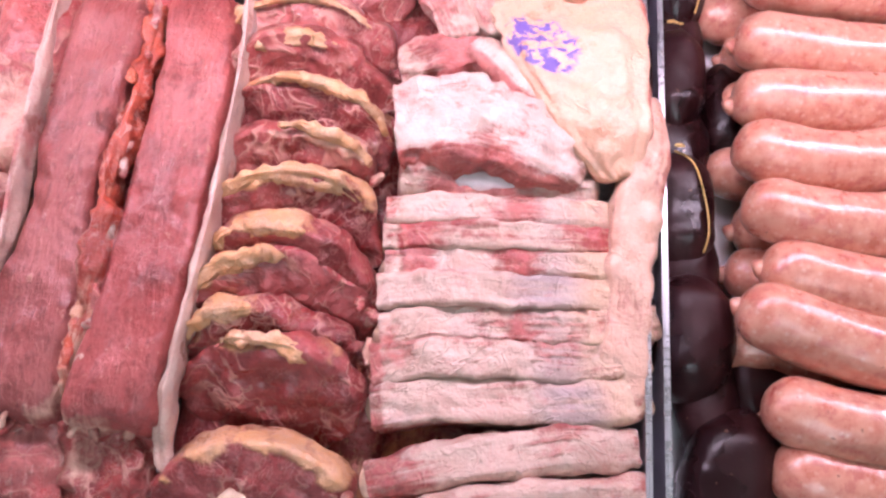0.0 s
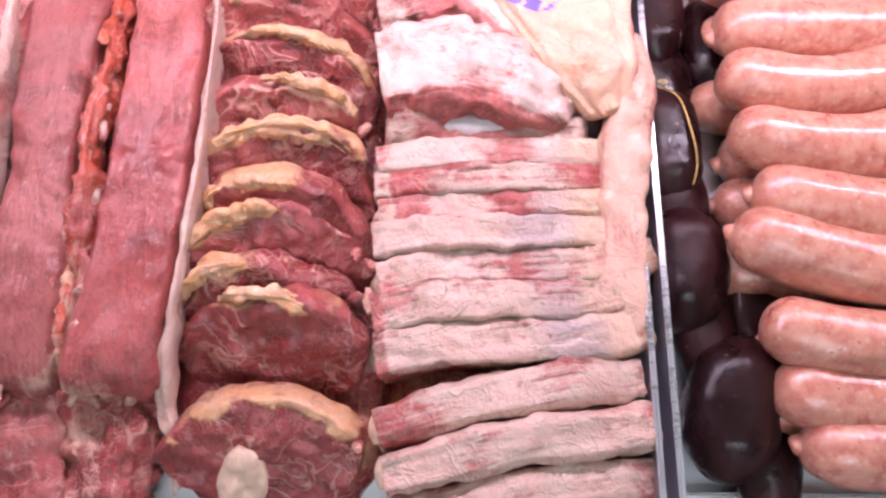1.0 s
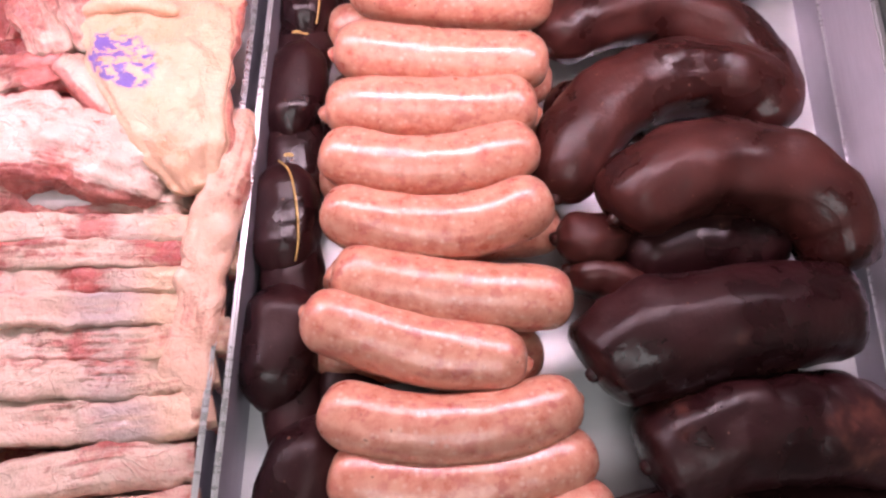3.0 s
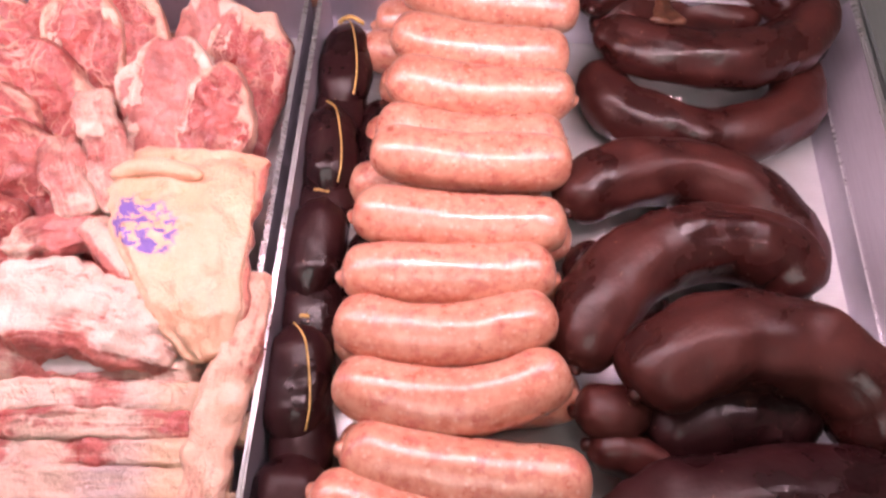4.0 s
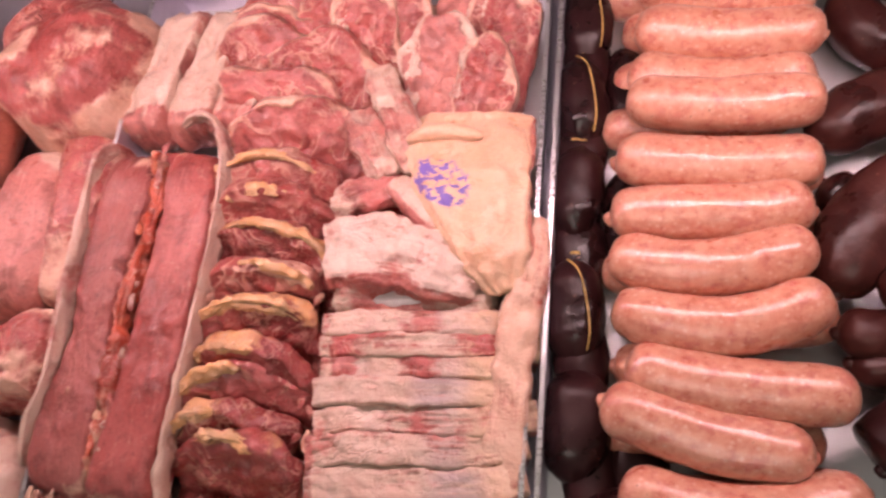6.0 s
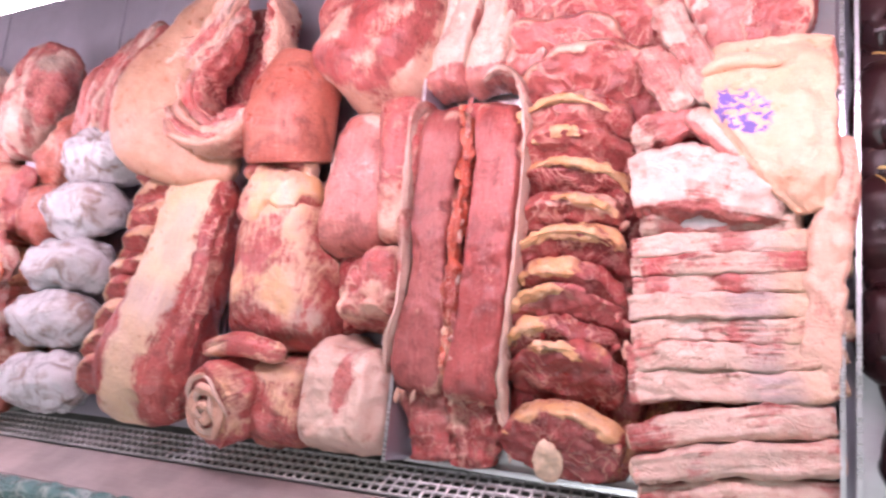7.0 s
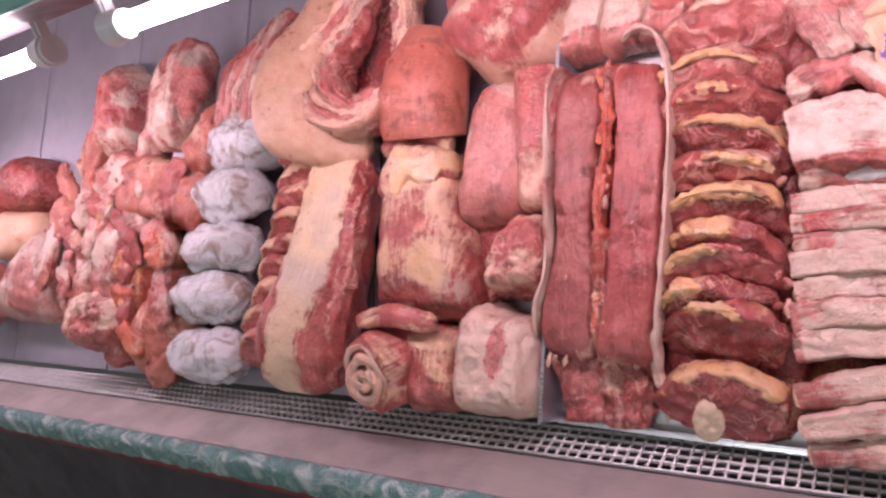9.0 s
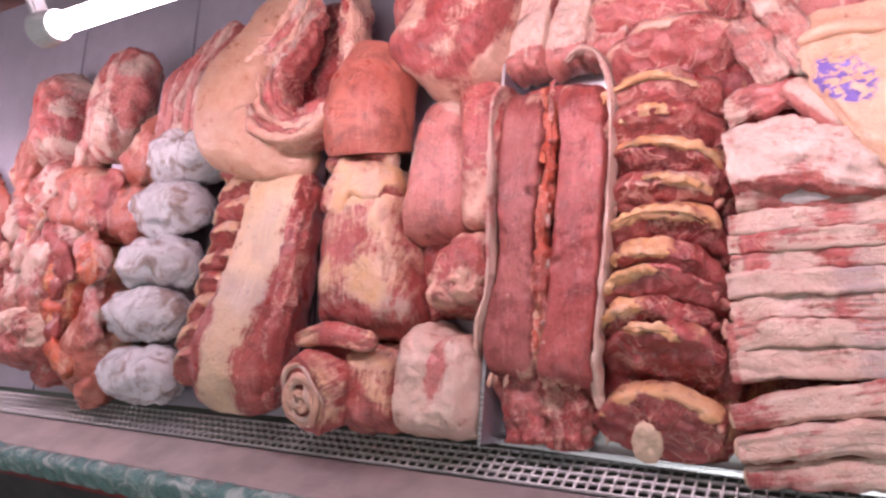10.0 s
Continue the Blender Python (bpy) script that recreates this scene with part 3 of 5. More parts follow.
# ---- trays ----
def tray(u0, u1, v0, v1, high, front, flare, label, far=None):
    w, d = u1 - u0, v1 - v0
    ob = empty("steel_tray", BED @ pose(u0, v0, 0.001, 0, 0, -1.2), label, "tray", "display trays")
    part("tray_floor", box("tray_floor", (w - flare, d - 0.004, 0.0016), tray_steel, 0.0005, ((w - flare) / 2, d / 2, 0.0015)), ob)
    lean = 7
    for name, size, at, turn in (
            ("left_wall", (0.0016, d, high), (0.0015, d / 2, high / 2), (0, lean * -0.4, 0)), ("right_wall", (0.0016, d, far or high), (w - flare / 2, d / 2, (far or high) / 2), (0, math.degrees(math.atan2(flare, far or high)), 0)),
            ("back_wall", (w, 0.0016, high), (w / 2, d - 0.0015, high / 2), (-lean * 0.6, 0, 0)), ("front_wall", (w, 0.0016, front), (w / 2, 0.0015, front / 2), (lean, 0, 0))):
        # Walls use the darker bed steel: shade of steep sides put into colour.
        wall = part(name, box(name, size, bed_steel, 0.0005), ob, pose(*at, *turn))
        h = size[2]
        if size[0] > size[1]:
            part("rim", box("rim", (w + 0.004, 0.0055, 0.0035), rim_steel, 0.0014, (0, 0, h / 2)), wall, None, "folded shiny rim")
        else:
            part("rim", box("rim", (0.0038, d + 0.004, 0.0035), rim_steel, 0.0014, (0, 0, h / 2)), wall, None, "folded shiny rim")
    return ob


tray(-0.268, 0.1215, -0.006, 0.556, 0.058, 0.014, 0.002, "stainless steel tray filled with beef and pork cuts")
sausage_tray = tray(0.1325, 0.558, -0.002, 0.562, 0.058, 0.014, 0.004, "stainless steel tray of sausages and blood sausages", 0.028)
part("flange", box("flange", (0.038, 0.572, 0.0016), bed_steel, 0.0005), sausage_tray, pose(0.4345, 0.286, 0.0445, 0, -61, 0), "sloping steel side of the tray")
part("outer_rim", box("outer_rim", (0.006, 0.576, 0.004), rim_steel, 0.0014, (0.4455, 0.286, 0.0615)), sausage_tray, None, "folded shiny rim")
cover = empty("side_cover", BED, "grey-green brushed steel cover beside the sausage tray", "steel cover", kind="structure")
part("cover_top", box("cover_top", (0.24, 0.66, 0.004), cover_steel, 0.0012, (0.722, 0.31, 0.054)), cover)
part("cover_side", box("cover_side", (0.003, 0.66, 0.052), cover_steel, 0.0008, (0.6035, 0.31, 0.0255)), cover)


# ---- sausages ----
def sausage(u, v, n, half=0.074, r=0.0205, turn=0.0, bend=0.0, tilt=0.0, seed=0, name="pork_sausage"):
    """A fresh pork sausage with its twisted casing ends; bend lifts the ends up the slope."""
    c, s = math.cos(radians(turn)), math.sin(radians(turn))
    pts = []
    for k in range(7):
        x = (k / 3 - 1) * half
        y = bend * ((k / 3 - 1) ** 2 - 0.4)
        pts.append((u + x * c - y * s, v + x * s + y * c, n + tilt * x))
    ob = body(name, "pink speckled fresh pork sausage in a glossy casing", "sausage", pts, [r * 0.94, r, r * 1.02, r, r * 0.95], [r * 0.94, r, r * 1.0, r, r * 0.95], chorizo,
              group="row of pork sausages", rough=0.0013, freq=28, fold=0.5, ends=0.135, seed=seed, ring=24, steps=34)
    for end in (0, 1):
        if (seed * 7 + end * 5) % 4 > 1:
            continue
        p, q = Vector(pts[-1 if end else 0]), Vector(pts[-2 if end else 1])
        d = (p - q).normalized()
        rod("twisted_end", [p - d * 0.006 - Vector((0, 0, 0.006)), p - d * 0.001 - Vector((0, 0.002, 0.007)), p + d * 0.003 - Vector((0, 0.004, 0.009))], 0.0062, chorizo, ob, "", ring=12, steps=12)
    return ob


ROW = [  # u, v, n, half, turn, bend
    (0.284, 0.574, 0.074, 0.074, -6, 0.012), (0.281, 0.532, 0.072, 0.073, -9, 0.010), (0.274, 0.484, 0.069, 0.070, -7, 0.007),
    (0.2745, 0.445, 0.067, 0.072, -4, 0.007), (0.268, 0.408, 0.058, 0.070, -3, 0.012), (0.268, 0.382, 0.068, 0.073, -2, 0.006),
    (0.261, 0.331, 0.067, 0.0745, -2, 0.004), (0.2545, 0.2915, 0.066, 0.072, 2, 0.002), (0.2535, 0.2545, 0.066, 0.0715, 4, 0.013),
    (0.2585, 0.2135, 0.066, 0.073, 4, 0.016), (0.267, 0.166, 0.066, 0.075, -6, 0.006), (0.2435, 0.133, 0.066, 0.069, -13, 0.007),
    (0.266, 0.089, 0.063, 0.077, 2, 0.014), (0.274, 0.058, 0.053, 0.079, 5, 0.012), (0.285, 0.028, 0.052, 0.078, 6, 0.012)]
for k, (u, v, n, half, turn, bend) in enumerate(ROW):
    sausage(u, v, n, half - 0.001, 0.0212, turn, bend * 1.25, 0.0, k + 1)
# the layer that they lie on
for k in range(13):
    sausage(0.262 + 0.010 * math.sin(k * 2.1), 0.05 + k * 0.042, 0.026, 0.076, 0.0195, 6 * math.sin(k * 1.7), 0.004, 0.0, 40 + k)
# the coil on top of the row
for k, (rx, ry, n, a0, a1) in enumerate([(0.078, 0.036, 0.072, 0, 200), (0.076, 0.030, 0.092, 170, 352), (0.034, 0.016, 0.098, 0, 190)]):
    pts = [(0.294 + rx * math.cos(radians(a0 + (a1 - a0) * i / 8)), 0.588 + ry * math.sin(radians(a0 + (a1 - a0) * i / 8)), n - 0.012) for i in range(9)]
    body("coiled_sausage", "pink speckled sausage coiled on top of the row", "sausage", pts, [0.017, 0.020, 0.020, 0.017], [0.017, 0.020, 0.020, 0.017], chorizo, "coil of sausages",
         rough=0.0015, ends=0.10, seed=70 + k, ring=22, steps=48)
for k, (u0, u1, v0) in enumerate([(0.10, 0.16, 0.585), (0.16, 0.215, 0.597)]):
    body("thin_sausage_link", "thin pale sausage link behind the tray", "sausage", [(u0, v0, 0.014), ((u0 + u1) / 2, v0 + 0.004, 0.016), (u1, v0 + 0.010, 0.018)], [0.012, 0.014, 0.012], [0.012, 0.014, 0.012], chorizo,
         "links behind the tray", rough=0.0012, seed=80 + k, ring=18, steps=24)


# ---- blood sausages ----
SMALL = [(0.166, 0.492, 0.046, 0), (0.161, 0.408, 0.043, 3), (0.158, 0.324, 0.043, -3), (0.157, 0.224, 0.042, 2), (0.160, 0.137, 0.043, -2), (0.180, 0.050, 0.046, -14)]
for k, (u, v, half, turn) in enumerate(SMALL):
    c, s = math.sin(radians(-turn)), math.cos(radians(turn))
    r = 0.0215 + 0.0025 * max(0, k - 2)
    pts = [(u - c * half * q, v - s * half * q, 0.027) for q in (-1, -0.5, 0, 0.5, 1)]
    ob = body("small_blood_sausage", "short dark glossy blood sausage tied with twine", "blood sausage", pts, [r * 0.7, r, r * 1.05, r * 0.98, r * 0.7], [r * 0.7, r, r, r, r * 0.7], blood, "string of small blood sausages",
              rough=0.002, freq=26, ends=0.3, seed=100 + k, ring=26, steps=36)
    if k in (0, 1, 3):
        rod("twine", [(u - 0.006, v + half - 0.004, 0.042), (u + 0.004, v + half * 0.6, 0.0505), (u + 0.010, v, 0.0505), (u + 0.012, v - half * 0.5, 0.0485), (u + 0.010, v - half + 0.008, 0.042)], 0.0007, string_mat, ob, "yellow twine")
    if k < 5:
        rod("knot", [(u - 0.010, v + half + 0.001, 0.030), (u, v + half + 0.003, 0.036), (u + 0.012, v + half, 0.031)], 0.0019, string_mat, ob, "yellow twine knot")


for k, (u, v) in enumerate([(0.166, 0.450), (0.160, 0.366), (0.160, 0.278), (0.163, 0.186), (0.172, 0.098), (0.198, 0.020), (0.205, 0.110), (0.200, 0.300), (0.200, 0.420)]):
    body("small_blood_sausage", "short dark blood sausage lying beneath the others", "blood sausage", [(u - 0.003, v + 0.046, 0.019), (u, v, 0.021), (u + 0.003, v - 0.046, 0.019)], [0.014, 0.022, 0.014], [0.012, 0.017, 0.012], blood, "string of small blood sausages", rough=0.002, ends=0.3, seed=130 + k, ring=22, steps=26)


def black_loop(name, pts, r, mat, seed, ends=0.10, high=1.0):
    ob = body(name, "thick dark blood sausage lying in a loop", "blood sausage", pts, [r * 0.82, r, r, r, r * 0.82], [r * 0.82 * high, r * high, r * high, r * high, r * 0.82 * high], mat, "blood sausage loops",
                rough=0.0030, freq=24, ends=ends, seed=seed, ring=30, steps=64)
    for a, b in ((0, 1), (-1, -2)):
        p, d = Vector(pts[a]), (Vector(pts[a]) - Vector(pts[b])).normalized()
        rod("tied_end", [p - d * 0.007, p - d * 0.001, p + d * 0.003 - Vector((0, 0.001, 0.002))], 0.0050, mat, ob, "puckered casing end", ring=12, steps=10)
    return ob


def arc(cu, cv, ru, rv, n0, n1, a0, a1, count=10):
    return [(cu + ru * math.cos(radians(a0 + (a1 - a0) * i / count)), cv + rv * math.sin(radians(a0 + (a1 - a0) * i / count)), n0 + (n1 - n0) * i / count) for i in range(count + 1)]


black_loop("blood_sausage", arc(0.455, 0.536, 0.090, 0.048, 0.062, 0.066, 200, 545), 0.0240, blood_brown, 201)
black_loop("blood_sausage", arc(0.460, 0.490, 0.082, 0.054, 0.032, 0.032, 165, 385), 0.0240, blood_brown, 202)
black_loop("blood_sausage", [(0.340, 0.352, 0.048), (0.360, 0.374, 0.050), (0.398, 0.389, 0.048), (0.440, 0.391, 0.044), (0.483, 0.373, 0.040), (0.507, 0.340, 0.036), (0.512, 0.300, 0.030)], 0.0250, blood_brown, 203)
black_loop("blood_sausage", [(0.338, 0.234, 0.052), (0.357, 0.280, 0.056), (0.394, 0.313, 0.058), (0.439, 0.328, 0.056), (0.485, 0.320, 0.050), (0.505, 0.292, 0.044)], 0.0285, blood_brown, 204)
black_loop("blood_sausage", [(0.372, 0.214, 0.066), (0.400, 0.238, 0.072), (0.442, 0.250, 0.072), (0.486, 0.246, 0.068), (0.518, 0.220, 0.060), (0.528, 0.185, 0.050)], 0.0318, blood_brown, 205)
black_loop("blood_sausage", [(0.385, 0.190, 0.034), (0.420, 0.206, 0.036), (0.462, 0.212, 0.036), (0.500, 0.204, 0.032)], 0.0270, blood, 213, 0.2)
black_loop("blood_sausage", [(0.354, 0.116, 0.054), (0.378, 0.132, 0.058), (0.415, 0.144, 0.060), (0.466, 0.153, 0.058), (0.530, 0.160, 0.050)], 0.0365, blood, 206)
black_loop("blood_sausage", [(0.385, 0.062, 0.046), (0.430, 0.080, 0.050), (0.490, 0.085, 0.050), (0.550, 0.075, 0.046)], 0.0340, blood, 207)
black_loop("blood_sausage", [(0.360, 0.020, 0.030), (0.420, 0.030, 0.034), (0.500, 0.032, 0.034), (0.555, 0.025, 0.032)], 0.0260, blood, 208)
black_loop("blood_sausage", [(0.345, 0.332, 0.024), (0.370, 0.310, 0.024), (0.410, 0.280, 0.024)], 0.0190, blood_brown, 209, 0.2)
black_loop("blood_sausage", [(0.338, 0.208, 0.044), (0.360, 0.208, 0.046), (0.390, 0.212, 0.042)], 0.0190, blood_brown, 210, 0.45)
black_loop("blood_sausage", [(0.346, 0.188, 0.038), (0.378, 0.180, 0.040), (0.420, 0.168, 0.036)], 0.0150, blood_brown, 211, 0.35)
black_loop("blood_sausage", arc(0.450, 0.540, 0.062, 0.026, 0.040, 0.040, 10, 190), 0.0200, blood_brown, 212)
body("torn_casing", "small torn white casing between the loops", "casing", [(0.420, 0.470, 0.020), (0.436, 0.474, 0.022), (0.450, 0.470, 0.018)], [0.004, 0.007, 0.003], [0.003, 0.004, 0.002], cartilage, rough=0.004, freq=120, seed=4)
tie = body("casing_tie", "dried amber casing tie between two sausage loops", "casing", [(0.420, 0.572, 0.086), (0.422, 0.535, 0.074), (0.420, 0.502, 0.086)], [0.012, 0.006, 0.014], [0.003, 0.003, 0.003], amber, rough=0.002, freq=60, seed=3)


# ---- beef slices in the tray ----
def rim_fat(cover, lo=0.2, hi=2.6):
    """Fat along part of the rim, between two angles, thick and thin by turns."""
    def f(rho, th, z, k):
        inside = lo + 0.4 * k < th < hi + 0.5 * k
        if z < 0.9:
            return 0.30 + 0.8 * k + 0.30 * cover if inside else 0.08 + 0.4 * k
        return (rho - (0.96 - 0.13 * cover * max(0, 0.6 + 1.4 * k))) * 9 if inside else 0.0
    return f


OSSO = [(-0.104, 0.345, 0), (-0.103, 0.312, 0), (-0.093, 0.281, 1), (-0.103, 0.251, 0), (-0.099, 0.213, 1), (-0.092, 0.183, 1), (-0.099, 0.160, 1), (-0.100, 0.136, 1), (-0.098, 0.109, 1)]
RIMS = [(0.2, 0.3, 2.9), (1.0, 1.0, 2.2), (0.3, 0.2, 2.6), (1.1, 0.2, 1.7), (1.4, 0.3, 2.7), (0.8, 1.3, 2.9), (1.2, 1.3, 2.8), (0.9, 1.6, 2.9), (0.5, 0.8, 2.2)]
for k, (u, v, y) in enumerate(OSSO):
    m = slice_mesh("shin_slice", 0.057 + 0.004 * math.sin(k * 2.3), 0.044 + 0.004 * math.sin(k * 1.7), 0.019 + 0.004 * math.sin(k * 3.1), beef_dark if y else beef_marbled, rim_fat(*RIMS[k]), seed=10 + k, wob=0.24)
    ob = thing("shin_slice", m, BED @ pose(u, v - 0.024, 0.036, 52 + 6 * math.sin(k * 2.9), 4 * math.sin(k * 1.3), 9 * math.sin(k * 2.2)), "dark red beef shin slice with a yellow fat rim", "beef slice", "shingled beef slices")
    a0, reach = RIMS[k][1] + 0.1, (RIMS[k][2] - RIMS[k][1] - 0.2) / 5
    arc_pts = [(0.056 * math.cos(a0 + reach * i), 0.0435 * math.sin(a0 + reach * i), 0.0075 + 0.001 * math.sin(i * 2 + k)) for i in range(6)]
    lump, mid = loft("fat_lump", arc_pts, [0.002, 0.003 + 0.0028 * RIMS[k][0], 0.0024 + 0.002 * RIMS[k][0], 0.002], [0.002, 0.004, 0.0035, 0.002], beef_dark, ring=22, steps=50, rough=0.0035, freq=80, seed=900 + k, fat=lambda s, c, w, n: 1.0)
    part("fat_lump", lump, ob, Matrix.Translation(mid), "ragged yellow fat lump on the rim")
m = slice_mesh("shin_slice", 0.056, 0.036, 0.024, beef_dark, rim_fat(1.8, 0.3, 2.8), seed=33, rough=0.004)
low = thing("shin_slice", m, BED @ pose(-0.098, 0.030, 0.034, 34, 0, -4), "dark red beef shin slice with marrow bone and a fat rim", "beef slice", "shingled beef slices")
part("marrow_bone", slice_mesh("marrow_bone", 0.014, 0.022, 0.018, bone_mat, lambda *a: 0, seed=4, wob=0.1, rings=6, seg=28), low, pose(-0.010, -0.014, 0.010), "sawn cream bone end")

# round neck and shoulder slices above them
for k, (u, v, rx, turn) in enumerate([(-0.130, 0.512, 0.062, 8), (-0.062, 0.510, 0.056, -8), (-0.120, 0.492, 0.062, 4), (-0.066, 0.490, 0.060, -10), (-0.125, 0.465, 0.062, 8), (-0.072, 0.450, 0.060, -6), (-0.110, 0.425, 0.062, 5), (-0.092, 0.388, 0.060, 2)]):
    m = slice_mesh("neck_slice", rx, 0.050, 0.018, beef_marbled, rim_fat(0.9, 0.2, 2.9), seed=50 + k, wob=0.3)
    thing("neck_slice", m, BED @ pose(u, v - 0.026, 0.040, 38, 4 * math.sin(k * 2), turn), "red marbled neck slice with white seams", "beef slice", "shingled neck slices")

# loin chops by the back corner of the tray
body("loin_piece", "red loin meat under the chops", "beef piece", [(0.030, 0.515, 0.022), (0.035, 0.46, 0.026), (0.040, 0.39, 0.026)], [0.076, 0.080, 0.070], [0.018, 0.022, 0.020], beef_marbled, square=4, seed=66, ring=44, rough=0.005, fat=lambda s, c, w, k: 0.3 + 0.9 * k)
for k, (u, v, rx, ry, tilt, turn) in enumerate([(0.084, 0.462, 0.034, 0.062, 30, -14), (0.056, 0.486, 0.030, 0.050, 34, -24), (0.004, 0.472, 0.030, 0.062, 32, 14), (-0.028, 0.462, 0.034, 0.058, 36, 4), (0.044, 0.420, 0.036, 0.050, 24, 4), (0.082, 0.408, 0.028, 0.040, 24, -14)]):
    m = slice_mesh("loin_chop", rx, ry, 0.018, pork if k in (1, 4) else beef_marbled, rim_fat(2.2, -0.5, 6.5), seed=60 + k, wob=0.26)
    chop = thing("loin_chop", m, BED @ pose(u, v, 0.036 + 0.005 * k, tilt, 0, turn), "pink loin chop with a fat rim and bone edge", "chop", "loin chops")
    if k != 1:
        part("bone", loft("bone", [(-rx * 0.8, -ry * 0.4, 0.010), (-rx * 0.7, 0.0, 0.011), (-rx * 0.55, ry * 0.7, 0.009)], [0.007, 0.005, 0.008], [0.0035, 0.003, 0.0035], rib_meat, steps=30, ring=18, rough=0.004, freq=90, seed=k, fat=lambda s, c, w, n: 0.8 + 0.5 * n)[0], chop, pose(-rx * 0.72, 0, 0.0085), "cream bone edge")
for k, (u, v, s) in enumerate([(0.000, 0.400, -50), (-0.012, 0.355, -52), (0.016, 0.362, -48)]):
    body("pork_trim_strip", "pale pink strip of fatty pork", "pork strip", [(u - 0.012, v + 0.028, 0.066), (u, v, 0.072), (u + 0.016, v - 0.034, 0.066)], [0.012, 0.016, 0.013], [0.004, 0.006, 0.005], pork, "pork strips", square=4, ends=0.06, ring=30, steps=50,
         fat=lambda s, c, w, k: 0.55 + 0.6 * k, seed=300 + k, rough=0.004, freq=50)
def chop_paint(redness):
    def f(x, y, r, h, k):
        if y < -0.62 + 0.25 * k or h < 0.25:
            return 0.12 + 0.5 * k
        return 0.95 + 0.7 * k - redness - (0.75 if x > 0.52 + 0.3 * k else 0)
    return f


for k, (u, redness) in enumerate([(0.0, 0.0), (0.044, 0.1), (0.086, 0.55)]):
    slab("pork_rib_chop", "pork rib chop with broad white fat and a red eye", "chop", [(u - 0.264, 0.384), (u - 0.238, 0.376), (u - 0.216, 0.382), (u - 0.207, 0.430), (u - 0.188, 0.500), (u - 0.212, 0.508), (u - 0.234, 0.502), (u - 0.250, 0.440)], 0.022, 0.066 - 0.003 * k, pork,
         chop_paint(redness), 14, "pork rib chops", 310 + k, 0.0045, 44, 0.04, (0.12, 0.0))

# ---- two long beef strips ----
strip_a = slab("beef_strip", "long red boneless beef loin strip with a fat edge", "beef strip", [(-0.194, 0.354), (-0.170, 0.356), (-0.150, 0.346), (-0.142, 0.300), (-0.144, 0.210), (-0.147, 0.145), (-0.153, 0.095), (-0.157, 0.060), (-0.182, 0.054), (-0.208, 0.056), (-0.203, 0.100), (-0.198, 0.160), (-0.194, 0.240), (-0.191, 0.300)],
               0.036, 0.072, beef, lambda x, y, r, h, k: (0.75 if x < -0.2 and r > 0.93 and k > -0.1 else 0.02 + 0.25 * k) if h > 0.3 else 0.1, 16, "long beef strips", 5, 0.0030, 44, 0.012, seg=220)
strip_b = slab("beef_strip", "long dark red beef loin strip with a fat edge", "beef strip", [(-0.257, 0.352), (-0.234, 0.356), (-0.212, 0.350), (-0.206, 0.320), (-0.211, 0.260), (-0.213, 0.200), (-0.209, 0.150), (-0.207, 0.100), (-0.214, 0.060), (-0.240, 0.056), (-0.264, 0.064), (-0.270, 0.080), (-0.268, 0.112), (-0.258, 0.140), (-0.255, 0.175), (-0.260, 0.233), (-0.261, 0.288)],
               0.034, 0.070, beef_grey, lambda x, y, r, h, k: 0.7 if x > 0.25 and r > 0.90 and k > 0.05 else 0.02 + 0.2 * k, 9, "long beef strips", 6, 0.0036, 36, 0.015, seg=220)
edge_b = body("fat_ribbon", "wavy cream fat ribbon along the beef strip", "fat", [(-0.250, 0.358, 0.066), (-0.262, 0.340, 0.068), (-0.263, 0.288, 0.068), (-0.262, 0.233, 0.068), (-0.258, 0.175, 0.068), (-0.261, 0.140, 0.066), (-0.273, 0.110, 0.060), (-0.276, 0.078, 0.052)], [0.0014, 0.0020, 0.0018, 0.0022, 0.0026, 0.0032, 0.0045, 0.003], [0.009, 0.012, 0.012, 0.012, 0.012, 0.012, 0.011, 0.009], pork, fat=lambda s, c, w, k: 0.85 + 0.6 * k, steps=90, seed=17, rough=0.002)
seam_b = body("red_seam", "orange-red ragged seam between the beef strips", "beef trim", [(-0.202, 0.340, 0.056), (-0.201, 0.28, 0.062), (-0.206, 0.22, 0.066), (-0.203, 0.14, 0.064), (-0.209, 0.07, 0.056)], [0.003, 0.006, 0.005, 0.008, 0.004, 0.008, 0.005, 0.007], [0.008, 0.010, 0.010, 0.011, 0.010, 0.012, 0.010, 0.009], seam_meat, fat=lambda s, c, w, k: 0.15 + 0.7 * k, steps=90, ring=30, seed=18, rough=0.006, freq=60)
edge_a = body("fat_ribbon", "cream fat ribbon along the beef strip", "fat", [(-0.186, 0.372, 0.072), (-0.164, 0.380, 0.076), (-0.145, 0.362, 0.074), (-0.137, 0.310, 0.066), (-0.140, 0.21, 0.064), (-0.144, 0.145, 0.062), (-0.151, 0.090, 0.056), (-0.155, 0.050, 0.044), (-0.147, 0.026, 0.034), (-0.150, 0.004, 0.028)], [0.002, 0.0036, 0.0030, 0.0022, 0.0024, 0.0027, 0.0032, 0.0045, 0.004, 0.002], [0.006, 0.008, 0.010, 0.013, 0.013, 0.013, 0.011, 0.005, 0.004, 0.003], pork, fat=lambda s, c, w, k: 0.8 + 0.6 * k, steps=110, seed=7, rough=0.0026, freq=60, square=3)
for child, parent in ((edge_a, strip_a), (edge_b, strip_b), (seam_b, strip_b)):
    attach(child, parent)
